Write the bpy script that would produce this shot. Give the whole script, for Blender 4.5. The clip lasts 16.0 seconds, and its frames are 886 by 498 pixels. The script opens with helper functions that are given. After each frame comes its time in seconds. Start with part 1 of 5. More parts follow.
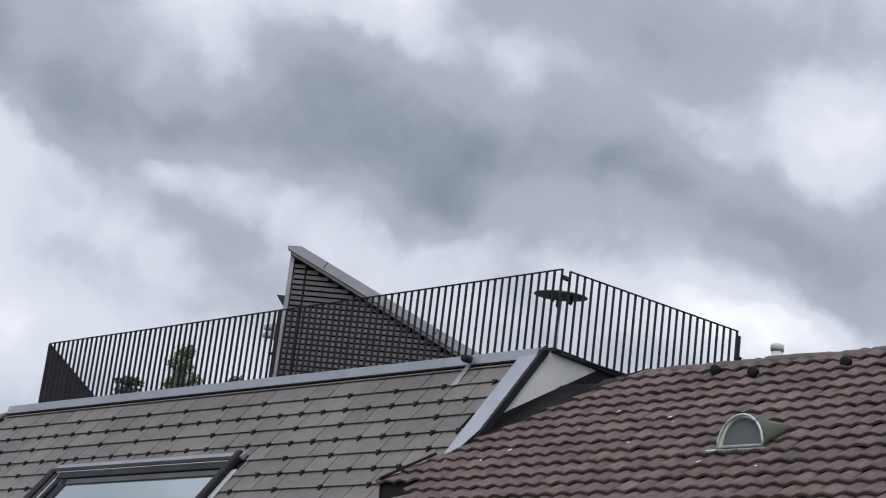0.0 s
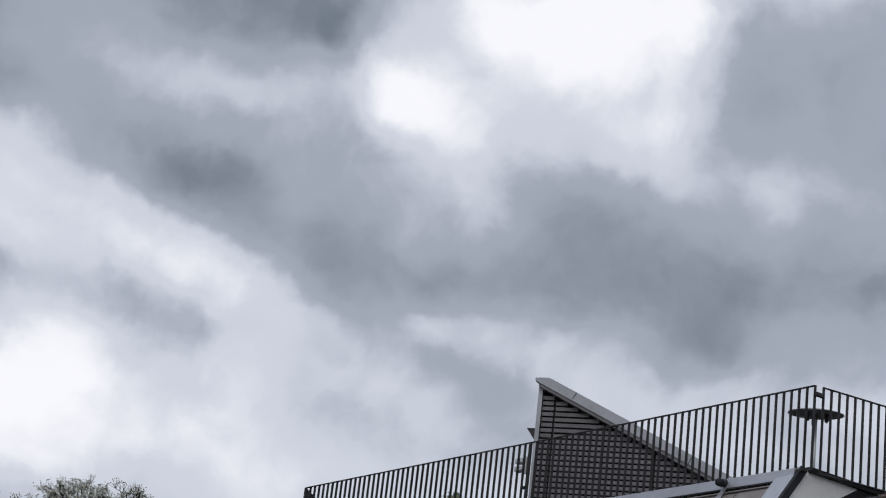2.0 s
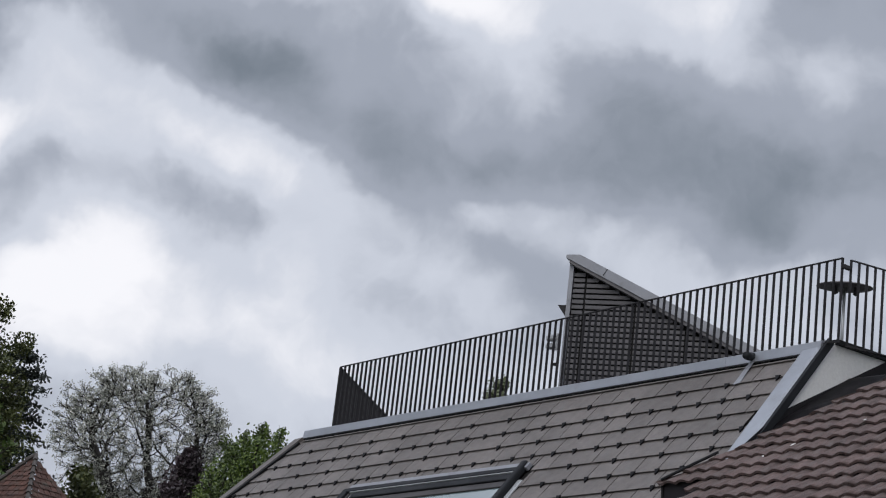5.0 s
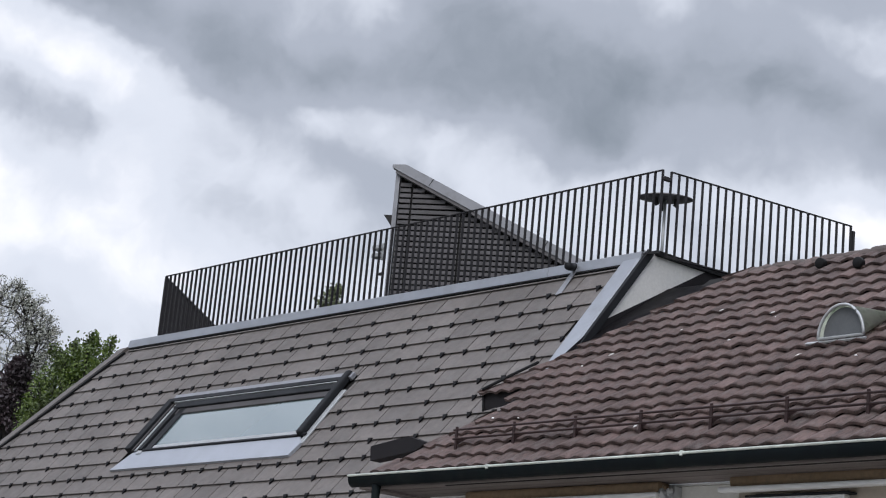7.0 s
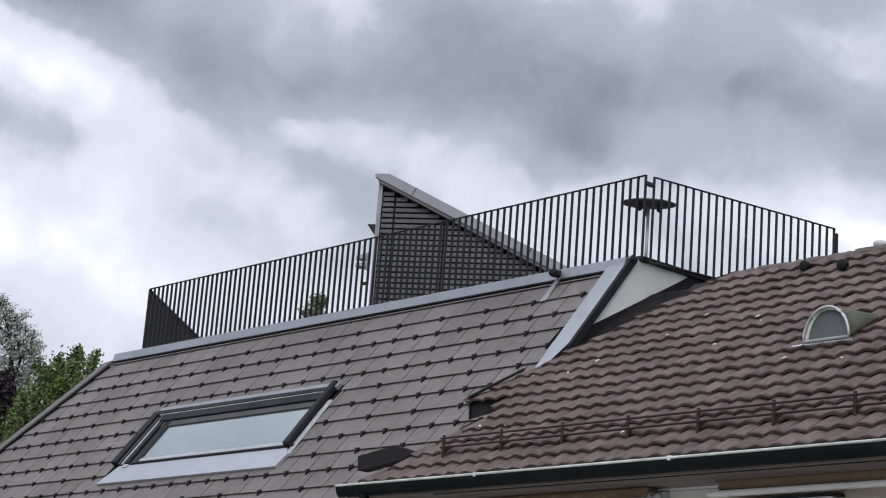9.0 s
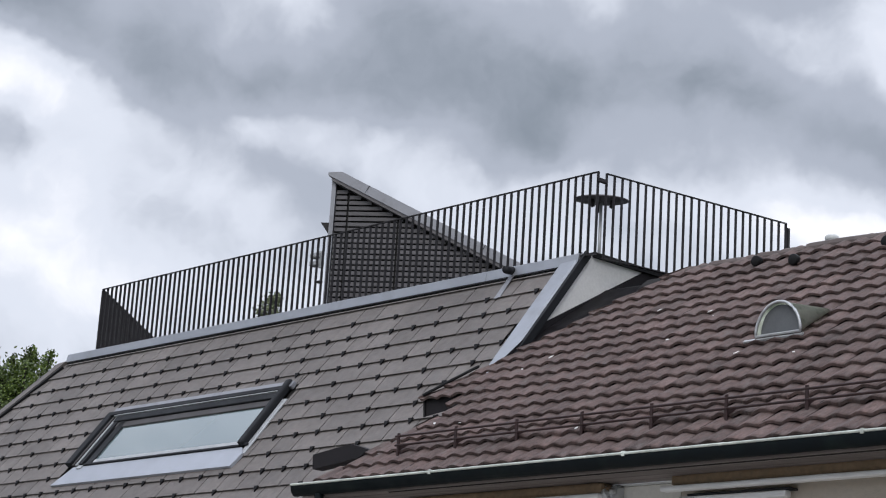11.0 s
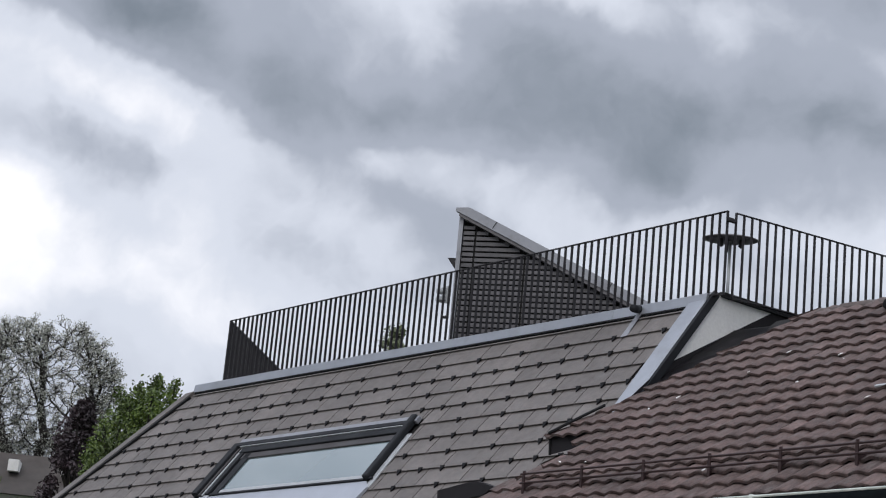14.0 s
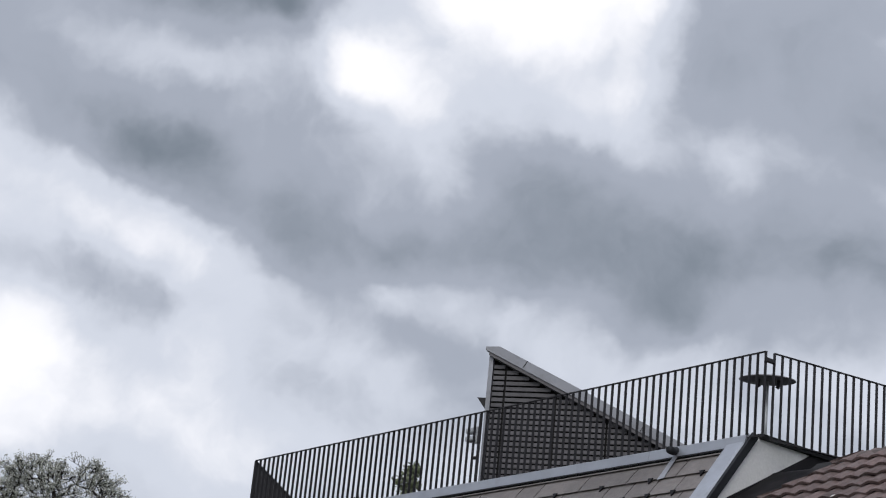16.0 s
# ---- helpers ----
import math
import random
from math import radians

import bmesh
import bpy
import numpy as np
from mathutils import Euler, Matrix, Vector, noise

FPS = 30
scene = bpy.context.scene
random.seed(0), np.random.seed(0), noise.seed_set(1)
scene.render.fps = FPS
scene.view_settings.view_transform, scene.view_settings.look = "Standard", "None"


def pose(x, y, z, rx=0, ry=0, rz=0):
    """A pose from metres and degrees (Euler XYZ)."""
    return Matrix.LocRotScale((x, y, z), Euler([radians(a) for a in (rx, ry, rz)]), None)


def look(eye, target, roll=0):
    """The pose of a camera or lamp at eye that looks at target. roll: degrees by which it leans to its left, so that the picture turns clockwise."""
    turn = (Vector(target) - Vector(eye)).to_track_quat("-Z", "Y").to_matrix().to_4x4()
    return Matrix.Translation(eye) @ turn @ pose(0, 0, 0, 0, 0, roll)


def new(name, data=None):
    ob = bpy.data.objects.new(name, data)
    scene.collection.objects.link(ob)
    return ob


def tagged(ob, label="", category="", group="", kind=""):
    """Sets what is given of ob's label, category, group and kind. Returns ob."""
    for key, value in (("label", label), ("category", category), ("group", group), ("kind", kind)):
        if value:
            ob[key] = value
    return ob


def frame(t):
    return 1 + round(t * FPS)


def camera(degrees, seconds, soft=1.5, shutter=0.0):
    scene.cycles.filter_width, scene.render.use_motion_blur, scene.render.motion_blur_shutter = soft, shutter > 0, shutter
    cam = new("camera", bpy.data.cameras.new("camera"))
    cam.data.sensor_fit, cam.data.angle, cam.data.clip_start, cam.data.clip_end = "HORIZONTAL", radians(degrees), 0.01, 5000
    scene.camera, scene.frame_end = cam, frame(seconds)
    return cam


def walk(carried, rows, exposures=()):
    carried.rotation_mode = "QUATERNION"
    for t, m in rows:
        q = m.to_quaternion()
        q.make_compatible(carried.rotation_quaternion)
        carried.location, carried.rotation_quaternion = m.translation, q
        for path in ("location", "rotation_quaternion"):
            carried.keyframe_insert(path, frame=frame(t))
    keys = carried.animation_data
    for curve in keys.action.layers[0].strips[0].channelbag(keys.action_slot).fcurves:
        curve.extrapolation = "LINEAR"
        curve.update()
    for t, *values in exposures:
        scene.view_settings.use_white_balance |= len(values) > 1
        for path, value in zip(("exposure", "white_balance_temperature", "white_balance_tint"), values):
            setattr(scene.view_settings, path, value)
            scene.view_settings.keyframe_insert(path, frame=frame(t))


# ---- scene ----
# ---- camera and walk ----
cam = camera(25.46, 16.0, soft=1.12)
PATH = [
    (0, pose(-0.156, -0.757, 1.753, 106.839, -6.796, 43.563)),
    (0.5, pose(-0.087, -0.608, 1.764, 107.530, -6.297, 44.993)),
    (1, pose(-0.161, -0.539, 1.757, 108.325, -5.991, 46.721)),
    (1.5, pose(-0.229, -0.567, 1.690, 109.291, -6.078, 48.970)),
    (2, pose(-0.208, -0.394, 1.655, 110.153, -6.452, 51.786)),
    (2.5, pose(-0.052, -0.327, 1.641, 110.607, -6.464, 54.100)),
    (3, pose(-0.009, -0.296, 1.632, 110.847, -6.284, 55.684)),
    (3.5, pose(-0.042, -0.249, 1.592, 110.838, -6.237, 56.421)),
    (4, pose(-0.017, -0.264, 1.551, 110.089, -6.269, 56.139)),
    (4.5, pose(-0.059, -0.179, 1.611, 108.401, -6.231, 55.111)),
    (5, pose(-0.075, -0.123, 1.577, 106.691, -6.410, 53.424)),
    (5.2, pose(-0.058, -0.127, 1.561, 106.029, -6.477, 52.561)),
    (7.3, pose(-0.003, 0.005, 1.652, 104.489, -5.126, 48.632)),
    (7.5, pose(-0.005, -0.004, 1.652, 104.572, -4.987, 48.674)),
    (8, pose(-0.011, -0.010, 1.645, 104.642, -4.714, 48.797)),
    (10.5, pose(-0.023, -0.003, 1.649, 104.722, -3.598, 47.873)),
    (11, pose(0.000, 0.000, 1.650, 104.692, -3.572, 47.358)),
    (11.5, pose(-0.001, 0.011, 1.644, 104.615, -3.583, 46.799)),
    (12, pose(0.014, 0.014, 1.660, 104.459, -3.693, 46.673)),
    (12.5, pose(-0.009, 0.006, 1.651, 104.435, -3.941, 47.084)),
    (13, pose(-0.010, -0.027, 1.646, 104.575, -4.306, 48.210)),
    (13.5, pose(-0.041, -0.027, 1.653, 104.969, -4.740, 49.555)),
    (14, pose(-0.018, -0.051, 1.677, 105.414, -5.286, 50.623)),
    (14.5, pose(-0.030, -0.023, 1.676, 105.922, -5.731, 51.126)),
    (15, pose(-0.069, -0.029, 1.673, 106.599, -6.028, 51.205)),
    (15.5, pose(-0.190, -0.044, 1.686, 107.700, -5.976, 51.136)),
    (16, pose(-0.355, -0.080, 1.760, 109.370, -5.520, 50.914)),
]
EXPOSURES = [(0.0, 0.16), (2.0, -0.03), (4.0, -0.14), (5.0, -0.03), (7.4, 0.29), (12.5, 0.28), (14.5, 0.12), (16.0, 0.08)]
walk(cam, PATH, EXPOSURES)

# ---- world: overcast sky with broken cloud ----
world = bpy.data.worlds.new("sky")
scene.world = world
world.use_nodes = True
wn, wl = world.node_tree.nodes, world.node_tree.links
wn.clear()


def wnode(kind, **kw):
    n = wn.new(kind)
    for key, value in kw.items():
        if key == "operation":
            n.operation = value
        elif key == "data_type":
            n.data_type = value
        elif key == "vector_type":
            n.vector_type = value
        elif key == "blend_type":
            n.blend_type = value
    return n


def wmath(op, a, b=None, clamp=False):
    n = wnode("ShaderNodeMath", operation=op)
    n.use_clamp = clamp
    for i, v in enumerate((a, b)):
        if v is None:
            continue
        if isinstance(v, (int, float)):
            n.inputs[i].default_value = v
        else:
            wl.new(v, n.inputs[i])
    return n.outputs[0]


def wnoise(vector, scale, detail, rough, distortion=0.0):
    n = wnode("ShaderNodeTexNoise")
    wl.new(vector, n.inputs["Vector"])
    n.inputs["Scale"].default_value = scale
    n.inputs["Detail"].default_value = detail
    n.inputs["Roughness"].default_value = rough
    n.inputs["Distortion"].default_value = distortion
    return n


coord = wnode("ShaderNodeTexCoord").outputs["Generated"]
sep = wnode("ShaderNodeSeparateXYZ")
wl.new(coord, sep.inputs[0])
azimuth = wmath("MULTIPLY", wmath("ARCTAN2", sep.outputs[0], sep.outputs[1]), 54.8)
elevation = wmath("MULTIPLY", wmath("ARCSINE", sep.outputs[2]), 57.296)
flat = wnode("ShaderNodeCombineXYZ")
wl.new(azimuth, flat.inputs[0])
wl.new(elevation, flat.inputs[1])
# ragged cloud edges: the dome's coordinates are stirred before the masses are laid out
stir = wnoise(flat.outputs[0], 0.16, 5.0, 0.58)
off = wnode("ShaderNodeVectorMath", operation="SUBTRACT")
wl.new(stir.outputs["Color"], off.inputs[0])
off.inputs[1].default_value = (0.5, 0.5, 0.5)
amount = wnode("ShaderNodeVectorMath", operation="SCALE")
wl.new(off.outputs[0], amount.inputs[0])
amount.inputs["Scale"].default_value = 4.2
stirred = wnode("ShaderNodeVectorMath", operation="ADD")
wl.new(flat.outputs[0], stirred.inputs[0])
wl.new(amount.outputs[0], stirred.inputs[1])

sky_level = wmath("ADD", 0.555, 0.0)
dome = wnode("ShaderNodeSeparateXYZ")
wl.new(stirred.outputs[0], dome.inputs[0])


def cloud(bearing, height, half_w, half_h, lean, weight):
    """One cloud mass: bearing, height and half sizes in degrees, its lean, and how far it brightens or darkens the sky."""
    global sky_level
    m = wnode("ShaderNodeMapping", vector_type="TEXTURE")
    spot = wnode("ShaderNodeCombineXYZ")          # its third number hands the sum on, and weighs nothing below
    wl.new(dome.outputs[0], spot.inputs[0])
    wl.new(dome.outputs[1], spot.inputs[1])
    wl.new(sky_level, spot.inputs[2])
    wl.new(spot.outputs[0], m.inputs["Vector"])
    m.inputs["Location"].default_value = (bearing * 0.9564, height, 0)
    m.inputs["Rotation"].default_value = (0, 0, radians(lean))
    m.inputs["Scale"].default_value = (half_w * 2.1, half_h * 2.1, 1e6)
    ln = wnode("ShaderNodeVectorMath", operation="LENGTH")
    wl.new(m.outputs[0], ln.inputs[0])
    r = wnode("ShaderNodeMapRange")
    r.interpolation_type = "SMOOTHERSTEP"
    wl.new(ln.outputs["Value"], r.inputs["Value"])
    r.inputs["From Min"].default_value, r.inputs["From Max"].default_value = 0.0, 1.0
    r.inputs["To Min"].default_value, r.inputs["To Max"].default_value = weight, 0.0
    sky_level = wmath("ADD", sky_level, r.outputs[0])


# dark and bright masses
cloud(-60.4, 26.8, 3.5, 1.8, 3, -0.27)
cloud(-71.0, 24.1, 3.3, 2.1, 11, -0.32)
cloud(-71.4, 20.7, 2.1, 1.7, 11, -0.38)
cloud(-66.3, 22.7, 3.5, 1.2, -14, -0.15)
cloud(-61.4, 20.8, 4.8, 1.5, -21, -0.29)
cloud(-49.9, 21.6, 3.1, 1.7, -4, -0.20)
cloud(-49.6, 19.2, 5.4, 1.3, -3, -0.10)
cloud(-46.4, 18.2, 3.6, 1.3, 4, -0.16)
cloud(-56.5, 18.6, 3.3, 1.1, -11, -0.15)
cloud(-45.6, 24.6, 1.2, 2.6, 3, -0.14)
cloud(-66.9, 18.0, 2.8, 0.6, -11, -0.05)
cloud(-63.1, 17.2, 2.5, 0.8, -7, -0.09)
cloud(-53.9, 16.4, 2.8, 0.8, -14, -0.08)
cloud(-44.0, 20.6, 5.4, 1.2, 3, -0.08)
cloud(-42.4, 25.4, 2.6, 1.8, 4, -0.22)
cloud(-67.5, 24.4, 3.3, 1.8, 11, -0.09)
cloud(-38.2, 23.7, 4.0, 1.0, 4, -0.12)
cloud(-33.9, 17.3, 1.8, 1.0, -26, -0.12)
cloud(-50.7, 27.0, 3.3, 1.3, 4, 0.46)
cloud(-54.9, 23.8, 2.0, 1.2, -45, 0.26)
cloud(-50.1, 24.7, 2.8, 1.0, 3, 0.16)
cloud(-68.4, 20.4, 2.0, 1.4, -18, 0.25)
cloud(-70.5, 18.2, 2.0, 0.8, 11, 0.22)
cloud(-65.9, 15.2, 2.1, 1.3, 31, 0.36)
cloud(-66.8, 12.9, 3.3, 1.5, 7, 0.34)
cloud(-62.0, 19.0, 3.1, 1.0, -22, 0.26)
cloud(-59.0, 24.4, 2.5, 0.8, 7, 0.08)
cloud(-52.5, 18.1, 2.5, 0.8, -4, 0.14)
cloud(-73.1, 25.3, 1.2, 0.7, 11, 0.16)
cloud(-60.9, 14.8, 2.5, 1.3, 7, 0.18)
cloud(-71.2, 15.6, 1.3, 1.0, 7, 0.20)
cloud(-60.0, 13.2, 3.1, 2.3, 4, 0.20)
cloud(-61.0, 18.3, 2.0, 1.8, 7, 0.13)
cloud(-37.2, 16.7, 2.8, 1.3, -18, 0.28)
cloud(-35.8, 21.1, 1.5, 1.5, 0, 0.24)
cloud(-41.2, 18.4, 1.8, 0.7, -7, 0.16)
cloud(-43.8, 15.6, 5.4, 1.2, 0, 0.10)
cloud(-54.3, 12.6, 4.3, 1.2, 3, 0.12)
cloud(-51.0, 17.3, 2.5, 0.8, -7, 0.08)
cloud(-36.6, 15.5, 3.6, 1.0, -10, 0.18)
cloud(-33.7, 20.9, 1.7, 1.5, 0, 0.22)
cloud(-52.7, 22.4, 1.8, 1.0, 10, 0.20)
cloud(-65.6, 18.0, 1.7, 1.2, 5, 0.13)
# smaller clouds among them
cloud(-39.3, 18.2, 3.0, 1.5, -20, -0.31)
cloud(-46.4, 24.8, 1.5, 2.2, 0, 0.17)
cloud(-56.1, 19.0, 1.5, 2.2, 0, 0.12)
cloud(-66.5, 22.8, 2.0, 1.2, -25, 0.18)
cloud(-60.6, 26.0, 3.5, 1.6, 0, -0.12)
cloud(-71.4, 21.1, 2.0, 1.2, 25, -0.21)
cloud(-32.7, 18.7, 3.0, 1.5, -20, -0.15)
cloud(-47.3, 19.3, 3.5, 1.6, 0, -0.04)
cloud(-59.9, 14.8, 2.0, 1.2, 25, -0.11)
cloud(-72.4, 25.7, 2.0, 1.2, 0, -0.22)
cloud(-54.9, 24.3, 2.0, 1.2, 0, 0.18)
cloud(-70.3, 18.9, 1.3, 0.9, 0, 0.23)
cloud(-54.2, 21.0, 1.3, 0.9, 0, 0.18)
cloud(-48.6, 23.1, 1.3, 0.9, -30, 0.18)
cloud(-48.9, 27.9, 3.5, 1.6, 0, 0.09)
cloud(-54.5, 15.5, 1.3, 0.9, -30, 0.10)
cloud(-51.5, 16.0, 1.3, 0.9, -30, -0.09)
cloud(-50.8, 22.0, 1.3, 0.9, -30, -0.15)
cloud(-38.4, 21.2, 1.3, 0.9, -30, 0.15)
cloud(-62.0, 19.3, 1.5, 2.2, 0, -0.08)
cloud(-58.7, 20.4, 1.3, 0.9, -30, 0.09)
cloud(-43.0, 23.5, 2.0, 1.2, 25, 0.13)
cloud(-38.2, 22.9, 3.0, 1.5, -20, -0.08)
cloud(-63.9, 21.6, 1.5, 2.2, 0, 0.10)
cloud(-58.2, 26.2, 1.3, 0.9, 0, -0.17)
cloud(-48.7, 17.5, 2.0, 1.2, 25, 0.08)
cloud(-66.4, 16.3, 1.3, 0.9, 0, 0.08)
cloud(-69.0, 24.0, 1.3, 0.9, 0, 0.13)
cloud(-52.0, 21.2, 1.3, 0.9, 0, 0.10)
cloud(-61.6, 21.9, 1.3, 0.9, 0, -0.11)
cloud(-35.5, 16.9, 1.3, 0.9, 0, -0.08)
cloud(-42.1, 21.1, 1.3, 0.9, 0, -0.07)
cloud(-54.4, 19.4, 1.3, 0.9, 0, -0.13)
cloud(-53.9, 17.8, 1.3, 0.9, 0, 0.14)
cloud(-54.7, 22.7, 2.0, 1.2, 0, -0.07)
cloud(-68.6, 17.7, 1.3, 0.9, 0, -0.07)
cloud(-50.7, 19.8, 1.3, 0.9, 0, -0.10)
cloud(-69.5, 22.4, 1.3, 0.9, -30, -0.08)
cloud(-52.5, 17.1, 1.3, 0.9, 0, -0.10)
cloud(-62.7, 23.5, 1.3, 0.9, 0, 0.07)
cloud(-45.0, 20.0, 1.3, 0.9, 0, -0.08)
cloud(-46.4, 17.7, 1.3, 0.9, 0, -0.08)
cloud(-65.5, 26.9, 1.3, 0.9, 0, -0.08)
cloud(-63.2, 13.7, 3.5, 1.6, 0, 0.03)
# wisps
cloud(-54.5, 21.0, 3.5, 1.6, 0, -0.14)
cloud(-38.0, 20.0, 3.5, 1.6, 0, -0.09)
cloud(-64.2, 19.0, 3.5, 1.6, 0, 0.05)
cloud(-55.5, 23.3, 2.0, 1.2, 0, 0.11)
cloud(-66.8, 24.4, 2.0, 1.2, -25, 0.11)
cloud(-71.7, 22.0, 1.3, 0.9, -30, 0.13)
cloud(-50.2, 24.6, 3.0, 1.5, -20, 0.07)
cloud(-46.4, 19.8, 3.5, 1.6, 0, -0.04)
cloud(-60.8, 27.6, 2.0, 1.2, 0, 0.10)
cloud(-58.0, 17.1, 2.0, 1.2, 25, 0.06)
cloud(-69.5, 23.0, 1.5, 2.2, 0, -0.05)
cloud(-70.3, 18.9, 1.3, 0.9, 0, 0.09)
cloud(-52.8, 15.7, 2.0, 1.2, 25, 0.05)
cloud(-45.7, 27.9, 3.5, 1.6, 0, 0.04)
cloud(-35.7, 18.5, 1.5, 2.2, 0, -0.05)
cloud(-57.4, 25.6, 1.3, 0.9, 0, -0.07)
cloud(-50.9, 23.6, 1.3, 0.9, 0, -0.09)
cloud(-57.4, 19.2, 1.3, 0.9, 0, -0.05)
fine = wnoise(stirred.outputs[0], 0.36, 4.5, 0.5, 0.3)
sky_level = wmath("ADD", sky_level, wmath("MULTIPLY", wmath("SUBTRACT", fine.outputs["Fac"], 0.5), 0.42))
ramp = wnode("ShaderNodeValToRGB")
ramp.color_ramp.interpolation = "EASE"
ramp.color_ramp.elements[0].position, ramp.color_ramp.elements[0].color = 0.0, (0.165, 0.198, 0.240, 1)
ramp.color_ramp.elements[1].position, ramp.color_ramp.elements[1].color = 1.0, (1.0, 1.0, 1.045, 1)
mid = ramp.color_ramp.elements.new(0.45)
mid.color = (0.380, 0.415, 0.492, 1)
high = ramp.color_ramp.elements.new(0.72)
high.color = (0.652, 0.69, 0.78, 1)
wl.new(sky_level, ramp.inputs[0])
# overcast: the dome grows brighter towards the zenith
lift = wmath("ADD", 1.0, wmath("MULTIPLY", wmath("MAXIMUM", wmath("SUBTRACT", sep.outputs[2], 0.52), 0.0), 4.0))
clouds = wnode("ShaderNodeVectorMath", operation="SCALE")
wl.new(ramp.outputs[0], clouds.inputs[0])
wl.new(lift, clouds.inputs["Scale"])
blue = wnode("ShaderNodeTexSky")
blue.sky_type, blue.sun_disc = "NISHITA", False
blue.sun_elevation, blue.sun_rotation = radians(52), radians(165)
thin = wnode("ShaderNodeVectorMath", operation="SCALE")
wl.new(blue.outputs[0], thin.inputs[0])
thin.inputs["Scale"].default_value = 0.05
both = wnode("ShaderNodeMixRGB", blend_type="MIX")
both.inputs[0].default_value = 0.95
wl.new(thin.outputs[0], both.inputs[1])
wl.new(clouds.outputs[0], both.inputs[2])
back = wnode("ShaderNodeBackground")
wl.new(both.outputs[0], back.inputs[0])
back.inputs[1].default_value = 1.0
wout = wnode("ShaderNodeOutputWorld")
wl.new(back.outputs[0], wout.inputs[0])

sun_data = bpy.data.lights.new("sun", "SUN")
sun_data.energy, sun_data.angle, sun_data.color = 0.9, radians(40), (1.0, 0.97, 0.93)
sun = new("sun", sun_data)
sun.matrix_world = look((8, -20, 40), (-14, 14, 5))

# ---- materials ----
def material(name, colour, rough=0.7, metal=0.0, spec=0.5, vary=0.25, grain=12.0, bump=0.2, stain=None, stain_scale=0.8,
             per_piece=0.0, islands=False, bump_scale=None, stretch=(1, 1, 1), coat=0.0):
    m = bpy.data.materials.new(name)
    m.use_nodes = True
    n, l = m.node_tree.nodes, m.node_tree.links
    b = n["Principled BSDF"]
    b.inputs["Roughness"].default_value, b.inputs["Metallic"].default_value = rough, metal
    b.inputs["Coat Weight"].default_value, b.inputs["Specular IOR Level"].default_value = coat, spec
    tc = n.new("ShaderNodeTexCoord")
    mp = n.new("ShaderNodeMapping")
    mp.inputs["Scale"].default_value = stretch
    geo = n.new("ShaderNodeNewGeometry")
    l.new(geo.outputs["Position"], mp.inputs["Vector"])

    def noise_at(scale, detail):
        t = n.new("ShaderNodeTexNoise")
        t.inputs["Scale"].default_value, t.inputs["Detail"].default_value = scale, detail
        t.inputs["Roughness"].default_value = 0.6
        l.new(mp.outputs[0], t.inputs["Vector"])
        return t.outputs["Fac"]

    def ramped(fac, lo, hi, x0=0.3, x1=0.7):
        r = n.new("ShaderNodeMapRange")
        l.new(fac, r.inputs["Value"])
        for k, v in (("From Min", x0), ("From Max", x1), ("To Min", lo), ("To Max", hi)):
            r.inputs[k].default_value = v
        return r.outputs[0]

    def mult(a, bb):
        q = n.new("ShaderNodeMath")
        q.operation = "MULTIPLY"
        l.new(a, q.inputs[0])
        l.new(bb, q.inputs[1])
        return q.outputs[0]

    level = mult(ramped(noise_at(grain, 4), 1 - vary, 1 + vary), ramped(noise_at(grain * 0.07, 3), 1 - vary * 0.8, 1 + vary * 0.8))
    if per_piece:
        if islands:
            rnd = geo.outputs["Random Per Island"]
        else:
            rnd = n.new("ShaderNodeObjectInfo").outputs["Random"]
        level = mult(level, ramped(rnd, 1 - per_piece, 1 + per_piece, 0, 1))
    sc = n.new("ShaderNodeVectorMath")
    sc.operation = "SCALE"
    sc.inputs[0].default_value = colour
    l.new(level, sc.inputs["Scale"])
    col = sc.outputs[0]
    if stain:
        mx = n.new("ShaderNodeMixRGB")
        l.new(ramped(noise_at(stain_scale * 4, 6), 0.0, 0.75, 0.52, 0.72), mx.inputs[0])
        l.new(col, mx.inputs[1])
        mx.inputs[2].default_value = (*stain, 1)
        col = mx.outputs[0]
    l.new(col, b.inputs["Base Color"])
    l.new(ramped(noise_at(grain * 0.5, 3), max(rough - 0.12, 0.02), min(rough + 0.12, 1)), b.inputs["Roughness"])
    if bump:
        bp = n.new("ShaderNodeBump")
        bp.inputs["Strength"].default_value, bp.inputs["Distance"].default_value = bump, 0.01
        l.new(noise_at(bump_scale or grain * 3, 5), bp.inputs["Height"])
        l.new(bp.outputs[0], b.inputs["Normal"])
    return m


slate_mat = material("fibre cement slate", (0.147, 0.129, 0.120), 0.66, vary=0.22, grain=16, per_piece=0.12, bump=0.35, stain=(0.150, 0.138, 0.130), stain_scale=1.6)
underlay_mat = material("dark underlay", (0.025, 0.024, 0.024), 0.9, spec=0.15, vary=0.2)
hook_mat = material("black snow hook", (0.012, 0.012, 0.013), 0.6, spec=0.15, vary=0.2, bump=0)
flash_mat = material("zinc flashing", (0.36, 0.375, 0.41), 0.42, 0.55, vary=0.10, grain=3, bump=0.05, stain=(0.30, 0.31, 0.33))
dark_flash_mat = material("dark lead flashing", (0.020, 0.018, 0.020), 0.6, 0.0, spec=0.15, vary=0.15, grain=4, bump=0.05)
rail_mat = material("dark powder coat", (0.024, 0.022, 0.024), 0.5, 0.0, spec=0.25, vary=0.12, grain=6, bump=0)
slat_mat = material("grey brown batten", (0.112, 0.106, 0.112), 0.6, vary=0.2, grain=14, bump=0.1, per_piece=0.12)
